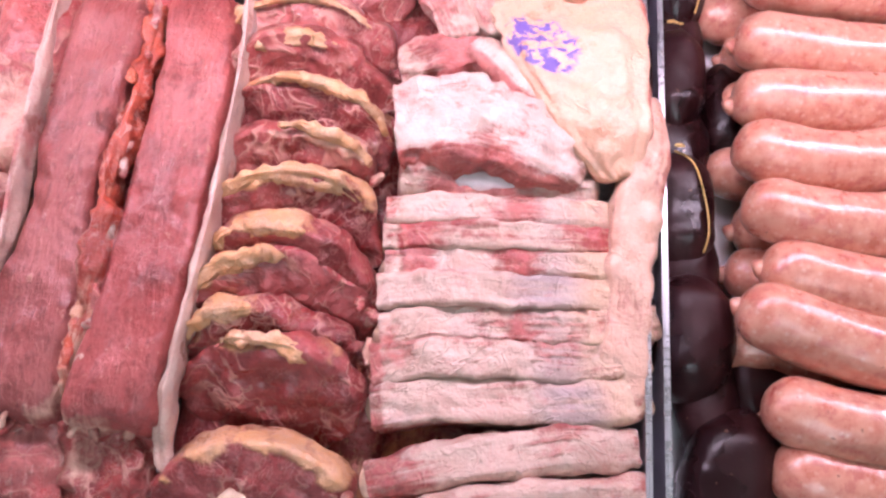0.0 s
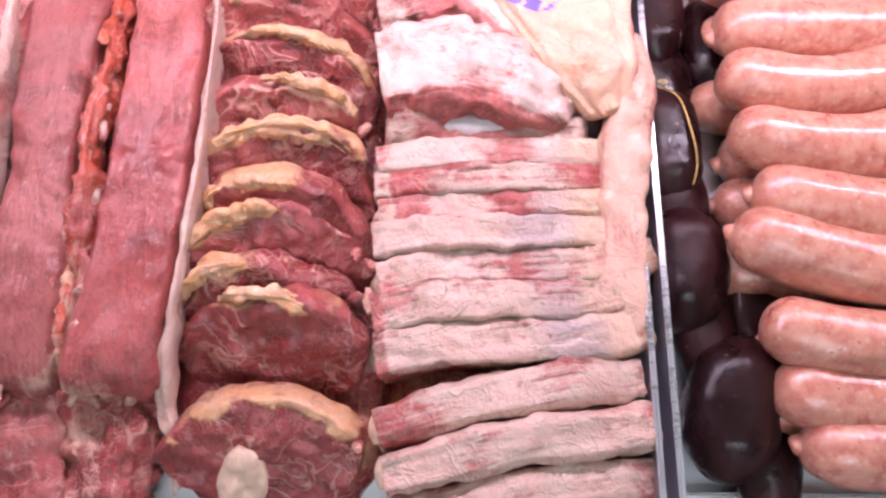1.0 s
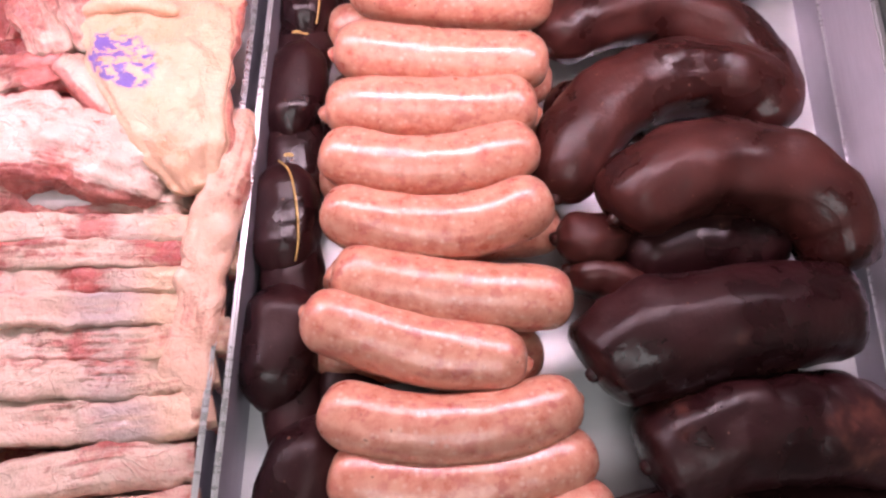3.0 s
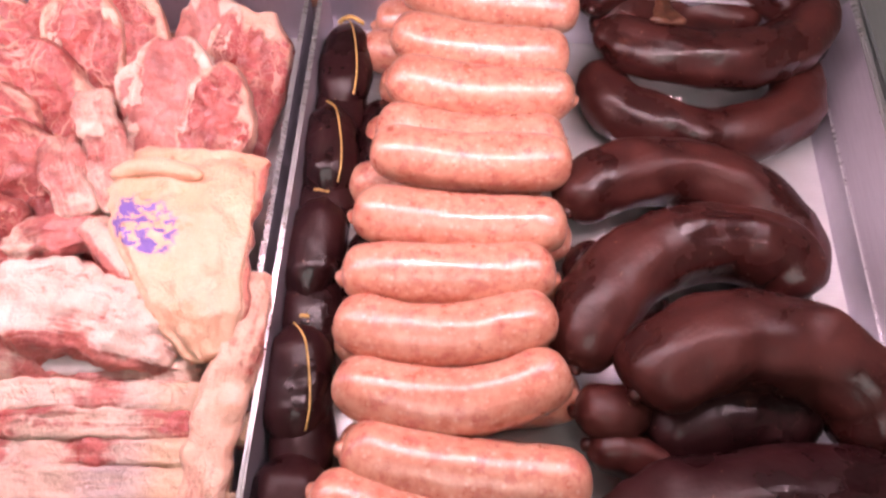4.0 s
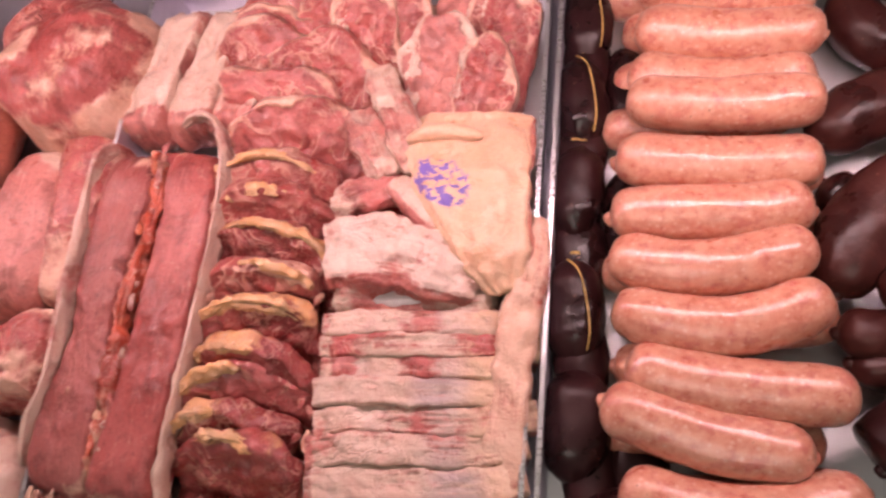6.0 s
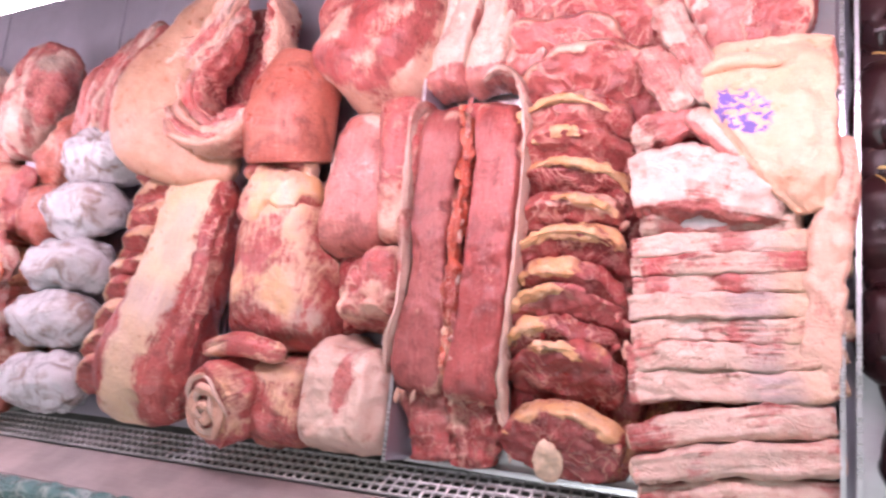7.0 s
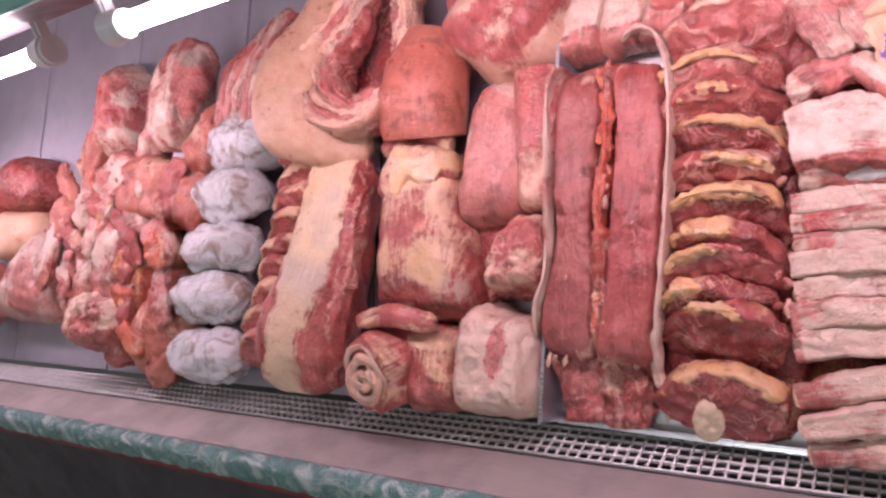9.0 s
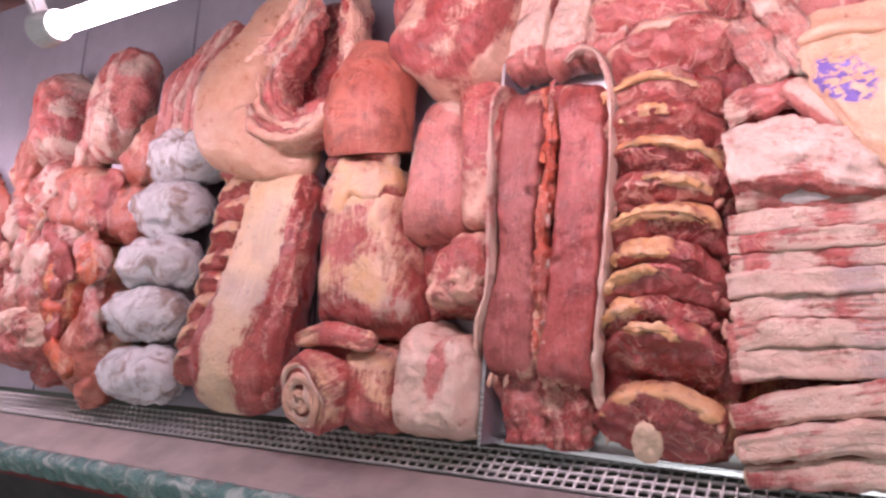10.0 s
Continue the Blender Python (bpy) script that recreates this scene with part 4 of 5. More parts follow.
for k, (u, v, half, n) in enumerate([(-0.236, 0.028, 0.024, 0.022), (-0.190, 0.026, 0.024, 0.022)]):
    body("beef_block", "dark red beef block under the strips", "beef block", [(u, v + 0.12, n - 0.004), (u, v + 0.03, n + 0.004), (u + 0.004, v - 0.032, n - 0.001)], [half, half * 1.05, half * 0.85], [0.018, 0.020, 0.015], rib_meat if k == 0 else beef_marbled, "blocks under the strips", square=3, ends=0.08, ring=44, steps=60, rough=0.006, freq=60,
         fat=lambda s, c, w, k: 0.06 + 0.7 * k, seed=320 + k)
body("beef_underlay", "red beef piece beneath the strips", "beef block", [(-0.215, 0.37, 0.020), (-0.215, 0.25, 0.022), (-0.215, 0.15, 0.020)], [0.045], [0.019], beef_dark, square=4, seed=322)

# ragged shreds along the cut edges of the strips and slices
shred = random.Random(11)
for k in range(44):
    edge = k % 4
    if edge < 2:
        v = shred.uniform(0.07, 0.35)
        c = Vector(((-0.207, -0.199)[edge], v, 0.070))
        d = Vector((shred.uniform(-0.004, 0.004), shred.uniform(-0.012, 0.012), shred.uniform(-0.001, 0.003)))
    elif edge == 2:
        c = Vector((shred.uniform(-0.262, -0.165), 0.057, shred.uniform(0.042, 0.060)))
        d = Vector((shred.uniform(-0.004, 0.004), -shred.uniform(0.004, 0.009), -0.002))
    else:
        c = Vector((shred.uniform(-0.050, -0.038), shred.uniform(0.01, 0.32), 0.050))
        d = Vector((shred.uniform(-0.002, 0.006), shred.uniform(-0.010, 0.006), 0.003))
    body("meat_shred", "thin ragged shred of red meat on a cut edge", "meat scrap", [tuple(c - d), tuple(c + Vector((0, 0, 0.001))), tuple(c + d)], [0.0015, 0.0032, 0.0012], [0.001, 0.0018, 0.001], (orange_meat, rib_meat, beef, beef_marbled)[k % 4], "shreds on cut edges",
         ring=12, steps=14, rough=0.0016, freq=160, seed=800 + k, fat=lambda s, c, w, n: 0.35 + 0.8 * n)

for outline, top in (([(-0.160, 0.345), (-0.040, 0.345), (-0.032, 0.180), (-0.036, 0.012), (-0.150, 0.010), (-0.158, 0.180)], 0.024), ([(-0.028, 0.080), (0.050, 0.086), (0.112, 0.080), (0.110, 0.004), (0.040, -0.001), (-0.026, 0.002)], 0.020), ([(-0.070, 0.460), (0.020, 0.455), (0.030, 0.380), (0.020, 0.300), (-0.040, 0.300), (-0.066, 0.360)], 0.038)):
    slab("beef_trim", "dark red piece of beef trim under the cuts", "beef trim", outline, 0.004, top, beef_dark, lambda x, y, r, h, k: 0.15 + 0.7 * k, 7, "beef trim in the tray", 880, 0.005, 44, 0.02)

# ---- rib strips ----
CUTS = [0.212, 0.194, 0.177, 0.160, 0.140, 0.120, 0.098, 0.074]


def rib_end(strip, at, wide, high):
    """The sawn bone in a strip's end."""
    bone = part("sawn_bone", slice_mesh("sawn_bone", high, wide, 0.005, bone_mat, lambda *a: 0, seed=2, wob=0.25, rings=5, seg=24, rough=0.0006), strip, None, "pale sawn rib bone")
    bone.matrix_local = strip.matrix_basis.inverted() @ BED @ pose(at[0] - 0.0005, at[1], at[2] + 0.004, 0, -78, 0)


def rib_fat(s, c, w, k):
    if w < 0.1:
        return 0.30 + 0.7 * k
    seam = max(0.0, 1 - abs(s - 0.56 - 0.12 * k) / 0.05)
    return 0.80 + 0.8 * k - 0.35 * seam - (0.30 if s < 0.08 else 0)


for k, (a, b) in enumerate(zip(CUTS, CUTS[1:])):
    v, w = (a + b) / 2, (a - b) / 2
    drop = 0.004 if k > 3 else 0.0
    lift = 0.003 * math.sin(k * 2.7)
    pts = [(-0.034 + 0.003 * math.sin(k * 3.1), v - 0.002 - drop, 0.032), (0.000, v + 0.001 * math.sin(k * 5), 0.037 + lift), (0.045, v + 0.001, 0.038 + lift), (0.090, v + 0.002, 0.037), (0.126 + 0.005 * math.sin(k * 2), v + 0.003 + drop * 2, 0.031)]
    ob = body("rib_strip", "crosscut beef rib strip with white fat and pink seams", "rib strip", pts, [w * 1.10, w * 1.08, w * 1.09, w * 1.12], [0.024, 0.027, 0.027, 0.023], rib_meat, "crosscut rib strips", square=9, ring=64, steps=80, ends=0.012,
         fat=lambda s, c, w, n, k=k: (rib_fat(s, c, w, n) - (max(0.0, 1.0 - ((s - 0.17) / 0.08) ** 2) * (0.9 + n) if k in (1, 2) else 0.0), 0.25 if s > 0.68 else 0.0, (0.75 + n) * max(0.0, 1.0 - ((s - 0.5 - 0.03 * k) / 0.13) ** 2) if k > 1 else 0.0), seed=330 + k, rough=0.0024, fold=0.4, freq=60)
    rib_end(ob, pts[0], w * 0.7, 0.011)
for k, (v, n, turn, u0, u1) in enumerate([(0.056, 0.040, 14, -0.034, 0.118), (0.032, 0.044, 12, -0.030, 0.124), (0.010, 0.036, 9, -0.024, 0.122), (0.052, 0.014, 4, -0.030, 0.120)]):
    s = math.tan(radians(turn))
    pts = [(u0, v - 0.018, n), (u0 + 0.05, v - 0.018 + s * 0.05, n + 0.006), (u1 - 0.05, v - 0.018 + s * 0.09, n + 0.006), (u1, v - 0.018 + s * 0.11, n - 0.002)]
    ob = body("rib_strip", "pale crosscut rib strip lying askew", "rib strip", pts, [0.0105, 0.0125, 0.0130, 0.0115], [0.018, 0.020, 0.020, 0.016], rib_meat, "crosscut rib strips", square=6, ring=52, steps=70, ends=0.02,
         fat=lambda s, c, w, k: (0.68 + 0.8 * k) if w > 0.1 else 0.2 + 0.6 * k, seed=345 + k, rough=0.003, freq=40)
    rib_end(ob, pts[0], 0.0085, 0.010)
body("fat_edge_strip", "cream strip of fat along the tray wall", "fat", [(0.129, 0.290, 0.058), (0.125, 0.25, 0.063), (0.117, 0.20, 0.061), (0.112, 0.15, 0.058), (0.110, 0.11, 0.055), (0.108, 0.080, 0.050)], [0.009, 0.013, 0.015, 0.014, 0.015, 0.009], [0.008, 0.011, 0.010, 0.008, 0.007, 0.005], fat_rind, square=3.4, ends=0.05, ring=48, fat=lambda s, c, w, k: 0.80 + 0.6 * k, seed=8, rough=0.0034, freq=36, fold=0.3, steps=100)
chunk = body("rib_chunk", "rib piece with white fat cap and dark red cut side", "rib piece", [(-0.034, 0.252, 0.062), (0.005, 0.256, 0.068), (0.045, 0.248, 0.066), (0.086, 0.230, 0.054)], [0.026, 0.032, 0.028, 0.014], [0.018, 0.020, 0.018, 0.012], cap_fat, square=5, ring=56, steps=70, ends=0.04,
             fat=lambda s, c, w, k: 0.90 + 0.5 * k if w > 0.25 and c < 0.42 + 0.2 * k else -0.25 + 0.4 * k, seed=9, rough=0.006, freq=46)
rod("cartilage", [(0.000, 0.2225, 0.060), (0.024, 0.2215, 0.061), (0.046, 0.2225, 0.058)], 0.0070, cartilage, chunk, "white cartilage disc", ring=14, steps=16)
body("rib_chunk", "dark red rib piece under the fat cap", "rib piece", [(-0.032, 0.230, 0.036), (0.020, 0.226, 0.038), (0.100, 0.222, 0.034)], [0.020], [0.026], rib_meat, square=4, ring=44, steps=60, seed=11, rough=0.005, freq=40, fat=lambda s, c, w, k: 0.42 + 0.9 * k)
body("rib_chunk", "small rib end with white fat", "rib piece", [(-0.036, 0.300, 0.062), (-0.01, 0.305, 0.066), (0.02, 0.312, 0.064)], [0.012, 0.016, 0.010], [0.008, 0.010, 0.008], rib_meat, square=4.5, ends=0.05, ring=40, steps=50, seed=12, rough=0.005, freq=60, fat=lambda s, c, w, k: 0.35 + k)
body("pork_belly_edge", "pale belly layer below the skin flap", "pork strip", [(0.012, 0.318, 0.068), (0.045, 0.285, 0.070), (0.085, 0.235, 0.062)], [0.012, 0.014, 0.008], [0.010, 0.011, 0.010], pork, seed=13, rough=0.002, fat=lambda s, c, w, k: 0.8 if c < 0.5 else 0.0)


def skin_ink(q):
    x, y = (q.x - 0.055) / 0.028, (q.y - 0.311) / 0.025
    a = x * 0.8 + y * 0.6
    b = -x * 0.6 + y * 0.8
    return 1.0 if a * a * 2.2 + b * b < 1.0 and q.z > 0.06 else 0.0


flap = body("pork_skin_flap", "cream pork skin flap with a smeared violet stamp", "pork skin", [(0.073, 0.380, 0.060), (0.074, 0.348, 0.072), (0.083, 0.305, 0.078), (0.096, 0.262, 0.076), (0.108, 0.226, 0.066)], [0.050, 0.052, 0.044, 0.030, 0.013], [0.007, 0.009, 0.010, 0.010, 0.008], pork_skin,
     square=3, ring=70, steps=90, ends=0.05, fat=lambda s, c, w, k: 1.0 if w > -0.15 and c > -0.985 else 0.1, ink=skin_ink, seed=14, rough=0.0042, freq=34)
rod("fold", [(0.022, 0.350, 0.076), (0.050, 0.356, 0.081), (0.086, 0.350, 0.081)], 0.0065, pork_skin, flap, "folded cream skin edge", ring=16, steps=24)
body("pork_slab", "thick pork slab under the skin flap", "pork", [(0.062, 0.368, 0.034), (0.070, 0.31, 0.038), (0.088, 0.25, 0.036)], [0.050, 0.040, 0.026], [0.030, 0.032, 0.026], pork, square=3.5, seed=15, fat=lambda s, c, w, k: 0.5 + k)
# ---- cuts on the open bed ----
slab("pork_loin", "pale pink boneless pork loin piece", "pork loin", [(-0.356, 0.366), (-0.325, 0.370), (-0.302, 0.356), (-0.290, 0.320), (-0.287, 0.263), (-0.296, 0.220), (-0.310, 0.203), (-0.345, 0.202), (-0.378, 0.202), (-0.386, 0.226), (-0.379, 0.270), (-0.371, 0.323)], 0.008, 0.074, pork,
     lambda x, y, r, h, k: 0.9 if (y > 0.72 + 0.3 * k or (x < -0.45 and y > 0.05 and r > 0.72 + 0.3 * k)) else 0.08 + 0.3 * k, 4.5, "", 21, 0.003, 34)
body("beef_piece", "red beef piece beside the loin", "beef piece", [(-0.285, 0.372, 0.040), (-0.282, 0.30, 0.042), (-0.284, 0.21, 0.036)], [0.030, 0.030, 0.026], [0.034, 0.036, 0.028], beef_marbled, seed=22, fat=lambda s, c, w, k: 0.3 + 0.8 * k)
slab("beef_chunk", "red beef chunk with white fat streaks", "beef chunk", [(-0.304, 0.206), (-0.282, 0.212), (-0.264, 0.205), (-0.258, 0.165), (-0.262, 0.134), (-0.282, 0.125), (-0.318, 0.122), (-0.338, 0.128), (-0.336, 0.155), (-0.324, 0.186)], 0.010, 0.084, beef_marbled,
     lambda x, y, r, h, k: 0.42 + 1.0 * k + (0.4 if r > 0.8 and x < 0 else 0), 4.5, "", 23, 0.006, 44, 0.03)
body("beef_chunk", "dark beef chunk behind the loin", "beef chunk", [(-0.350, 0.225, 0.012), (-0.345, 0.17, 0.014), (-0.335, 0.12, 0.012)], [0.034, 0.036, 0.034], [0.012, 0.014, 0.012], beef_dark, seed=24, rough=0.004)
slab("pork_block", "pale pork block with broad white fat", "pork block", [(-0.366, 0.098), (-0.342, 0.116), (-0.320, 0.108), (-0.302, 0.103), (-0.282, 0.098), (-0.271, 0.062), (-0.270, 0.010), (-0.290, -0.004), (-0.340, -0.006), (-0.370, 0.000), (-0.371, 0.044)], 0.006, 0.086, pork,
     lambda x, y, r, h, k: 0.95 + 0.5 * k - 1.1 * max(0.0, 1.0 - ((x - 0.22 - 0.15 * y) / 0.26) ** 2 - ((y - 0.12) / 0.60) ** 2 + 0.5 * k) - (0.7 if x < -0.75 + 0.3 * k else 0.0), 6, "", 25, 0.0045, 40, 0.03)
ROLL = [(-0.446, 0.054, 0.010), (-0.452, 0.046, 0.040), (-0.459, 0.037, 0.070), (-0.467, 0.028, 0.096)]
roll = body("rolled_flank", "rolled flank with a spiral of meat and fat", "rolled meat", ROLL, [0.044, 0.047, 0.046, 0.044], [0.042, 0.046, 0.046, 0.044], brisket, ends=0.03, ring=52, steps=60, seed=26, rough=0.0050, freq=40, fat=lambda s, c, w, k: 0.22 + 0.8 * k)
slab("rolled_flank_end", "thick flank end lying beside the roll", "rolled meat", [(-0.446, 0.086), (-0.410, 0.090), (-0.376, 0.082), (-0.365, 0.044), (-0.366, 0.004), (-0.395, -0.008), (-0.440, -0.008), (-0.462, 0.030)], 0.008, 0.078, brisket,
     lambda x, y, r, h, k: 0.34 + 0.8 * k + (0.35 if y > 0.4 else 0), 3.4, "", 260, 0.005, 36, 0.02)
axis = (Vector(ROLL[3]) - Vector(ROLL[2])).normalized()
sx = axis.cross(Vector((0, 1, 0))).normalized()
sy = sx.cross(axis)
centre = Vector(ROLL[3]) + axis * 0.001
for name, mat, off, rad in (("meat_layer", beef, 0.0, 0.0048), ("fat_layer", rib_meat, math.pi, 0.0034), ("inner_meat", beef_marbled, 1.6, 0.0034)):
    pts = [tuple(centre + axis * (0.003 - 0.005 * i / 40 + 0.003 * math.sin(i * 1.3)) + (sx * math.cos(i * 0.40 + off) + sy * math.sin(i * 0.40 + off)) * (0.002 + 0.00112 * i + 0.0016 * math.sin(i * 0.9 + off))) for i in range(34)]
    rod(name, pts, rad, mat, roll, "", ring=10, steps=130)
def matambre_paint(x, y, r, h, k):
    if y > 0.42 + 0.35 * k + 0.15 * x:
        return (1.0, 0.22 + 0.8 * k, 0.0)
    if abs(y + 0.30 + 0.22 * x) < 0.20 + 0.25 * k and x < 0.5:
        return (0.66 + 0.5 * k, 0.35, 0.2)
    if y < -0.45:
        return (0.36 + 0.5 * k, 0.1, 0.75)
    return (0.30 + 0.75 * k, 0.0, 0.1)


matambre = slab("matambre_flank", "large flank sheet with yellow-white fat above red meat", "flank", [(-0.466, 0.300), (-0.430, 0.300), (-0.394, 0.288), (-0.382, 0.257), (-0.374, 0.210), (-0.361, 0.153), (-0.354, 0.116), (-0.374, 0.096), (-0.425, 0.090), (-0.478, 0.094), (-0.492, 0.127), (-0.499, 0.205), (-0.488, 0.264)], 0.008, 0.086, brisket, matambre_paint, 3.6, "", 27, 0.0055, 24, 0.02)
cap = slab("fat_cap", "cream and yellow fat cap", "fat", [(-0.468, 0.302), (-0.430, 0.304), (-0.392, 0.290), (-0.382, 0.262), (-0.402, 0.236), (-0.430, 0.242), (-0.458, 0.218), (-0.490, 0.250)], 0.050, 0.0885, brisket, lambda x, y, r, h, k: (1.0 + k - 0.7 * (r > 0.8 and y < 0), 0.22 + 0.8 * k, 0.25 * (x > 0.3)), 3.0, "", 270, 0.004, 34, 0.05)
lip = body("flank_lip", "thin red flank lip over the roll", "flank", [(-0.500, 0.088, 0.074), (-0.445, 0.096, 0.086), (-0.385, 0.088, 0.078)], [0.010, 0.013, 0.010], [0.008, 0.010, 0.008], brisket, seed=28, fat=lambda s, c, w, k: 0.4 + 0.6 * k)
for child in (cap, lip):
    attach(child, matambre)


def flank_bands(s, c, w, k):
    turn = 1 / (1 + math.exp((0.44 - s) * 22))
    left, right = 1.1 - 0.76 * turn + 0.45 * k, -0.70 + 0.28 * turn + 0.40 * k
    inner = min(left - c, c - right) * 4
    return (max(0.0, min(1.0, 0.5 + inner)) + 0.25 * k, 0.25 + 0.5 * k, 0.8 * max(0.0, 1.0 - ((s - 0.52) / 0.10) ** 2) + (0.4 if s > 0.6 and k > 0.1 else 0.0))


rib_flank = body("rib_flank", "long curved flank with cream membrane and red edges", "flank", [(-0.556, 0.306, 0.042), (-0.562, 0.22, 0.054), (-0.572, 0.145, 0.060), (-0.596, 0.07, 0.060), (-0.603, 0.000, 0.042)], [0.040, 0.048, 0.054, 0.068, 0.062], [0.034, 0.042, 0.046, 0.048, 0.038], bluish, square=2.8, ends=0.13, ring=48, steps=80, seed=29, rough=0.004,
     fat=flank_bands)
red_edge = body("red_edge", "dark red cut edge of the flank", "flank", [(-0.524, 0.296, 0.050), (-0.519, 0.22, 0.066), (-0.523, 0.15, 0.076), (-0.536, 0.08, 0.078), (-0.546, 0.008, 0.056)], [0.008, 0.010, 0.012, 0.013, 0.010], [0.012, 0.015, 0.016, 0.016, 0.012], beef_marbled, square=2.6, ends=0.1, ring=30, steps=80, seed=291, rough=0.004, freq=50, fold=1.4, fat=lambda s, c, w, k: 0.12 + 0.6 * k)
attach(red_edge, rib_flank)
for k in range(9):
    f = k / 8
    u, v = -0.640 - 0.055 * f ** 1.2, 0.315 - 0.255 * f
    m = slice_mesh("flank_fold", 0.040 + 0.006 * f, 0.036, 0.018, brisket, rim_fat(1.4, 0.2, 2.9), seed=400 + k, wob=0.25)
    thing("flank_fold", m, BED @ pose(u + 0.012, v - 0.012, 0.046, 48, -10, 22), "folded red flank slice with a cream edge", "flank slice", "folded flank slices")
for k, (u, v, a, b) in enumerate([(-0.752, 0.338, 0.068, 0.038), (-0.778, 0.266, 0.070, 0.039), (-0.786, 0.188, 0.070, 0.037), (-0.797, 0.118, 0.070, 0.038), (-0.790, 0.036, 0.068, 0.039)]):
    bag = body("wrapped_parcel", "lumpy offal parcel in frosty clear plastic bag", "bagged meat", [(u - a, v + 0.006, 0.044), (u - a * 0.4, v, 0.050), (u + a * 0.4, v + 0.002, 0.050), (u + a, v + 0.004, 0.044)], [b * 0.8, b, b, b * 0.8], [0.036, 0.042, 0.042, 0.034], bag_film,
               "stack of bagged parcels", ring=48, steps=60, ends=0.32, seed=410 + k, rough=0.0055, freq=28)

# upper row on the bed
flitch = body("pork_flitch", "folded pork side with tan skin outside", "pork side", [(-0.560, 0.545, 0.070), (-0.585, 0.47, 0.088), (-0.622, 0.405, 0.096), (-0.622, 0.352, 0.094), (-0.575, 0.322, 0.080), (-0.515, 0.316, 0.046)], [0.026, 0.036, 0.052, 0.052, 0.040, 0.024], [0.012, 0.020, 0.028, 0.030, 0.024, 0.018], tan_skin, square=3, ring=52, steps=90, ends=0.05, seed=31, rough=0.0025, fold=0.3,
     fat=lambda s, c, w, k: 1.0)
FOLD = [(-0.512, 0.545), (-0.545, 0.468), (-0.594, 0.424), (-0.590, 0.362), (-0.536, 0.324), (-0.488, 0.326), (-0.462, 0.366), (-0.448, 0.424), (-0.456, 0.490), (-0.474, 0.535)]
for k in range(5):
    d = 0.11 * k
    pts = [(-0.492 + (u + 0.492) * (1 - d), 0.405 + (v - 0.405) * (1 - 0.85 * d), 0.090 - 0.030 * d - 0.020 * (i > 5)) for i, (u, v) in enumerate(FOLD)]
    layer = body("belly_layer", "thin curved layer of red meat and white fat in the fold", "pork layer", pts, [0.005, 0.007, 0.008, 0.008, 0.008, 0.007, 0.008, 0.006], [0.016, 0.022, 0.024, 0.024, 0.024, 0.022, 0.022, 0.016], rib_meat if k % 2 else beef_marbled, "layers of the folded pork side",
         square=3, ring=24, steps=90, seed=440 + k, rough=0.0055, freq=60, fat=lambda s, c, w, k, d=k: (0.8 if d in (0, 2) else 0.25) + 0.9 * k)
    attach(layer, flitch)
# Low dark meat added so that the fold's hollow looks shaded.
body("pork_ribs", "dark red meat added under the fold for its shaded hollow", "pork ribs", [(-0.530, 0.54, 0.018), (-0.53, 0.44, 0.020), (-0.53, 0.34, 0.018)], [0.05, 0.06, 0.05], [0.014, 0.016, 0.014], beef_dark, seed=33, rough=0.006, fat=lambda s, c, w, k: 0.1 + 0.4 * k)
body("rolled_roast", "brown-red rolled roast with a smooth skin", "rolled meat", [(-0.425, 0.425, 0.050), (-0.428, 0.385, 0.060), (-0.430, 0.345, 0.062), (-0.432, 0.308, 0.052)], [0.044, 0.050, 0.052, 0.050], [0.040, 0.046, 0.048, 0.044], brown_meat, square=2.4, ends=0.03, ring=44, steps=60, seed=34, rough=0.0025)
for k, (u, v) in enumerate([(-0.465, 0.300), (-0.415, 0.296)]):
    body("beef_scrap", "small red beef scrap with fat", "beef piece", [(u - 0.022, v, 0.050), (u, v + 0.004, 0.058), (u + 0.022, v, 0.052)], [0.012, 0.014, 0.012], [0.014, 0.016, 0.014], brisket, seed=350 + k, rough=0.004, fat=lambda s, c, w, k: 0.3 + k)
slab("beef_joint", "large marbled red beef joint with white silver skin", "beef joint", [(-0.408, 0.420), (-0.382, 0.458), (-0.340, 0.492), (-0.300, 0.508), (-0.250, 0.500), (-0.236, 0.470), (-0.244, 0.420), (-0.256, 0.388), (-0.280, 0.368), (-0.318, 0.360), (-0.350, 0.366), (-0.385, 0.396)], 0.030, 0.116, beef,
     lambda x, y, r, h, k: 0.24 + 1.0 * k + (0.5 if r > 0.84 and (x > 0.3 or y < -0.3) else 0) + (0.45 if y > 0.55 else 0), 3.0, "", 35, 0.006, 26, 0.04)
body("beef_joint", "red beef joint on the upper bed", "beef joint", [(-0.36, 0.50, 0.05), (-0.33, 0.45, 0.055), (-0.33, 0.40, 0.05)], [0.06, 0.07, 0.06], [0.046, 0.05, 0.046], beef_marbled, seed=36, rough=0.005)
for k in range(6):
    u = -0.765 + 0.018 * k
    body("rib_bone_strip", "upright thin red rib strip with white fat", "rib strip", [(u - 0.030, 0.355, 0.050), (u - 0.010, 0.43, 0.058), (u + 0.022, 0.535 - 0.012 * abs(k - 3), 0.044)], [0.010, 0.012, 0.007], [0.026, 0.028, 0.016], rib_meat, "bundle of rib strips", square=3, seed=420 + k, rough=0.004, fat=lambda s, c, w, k: 0.30 + 0.8 * k)
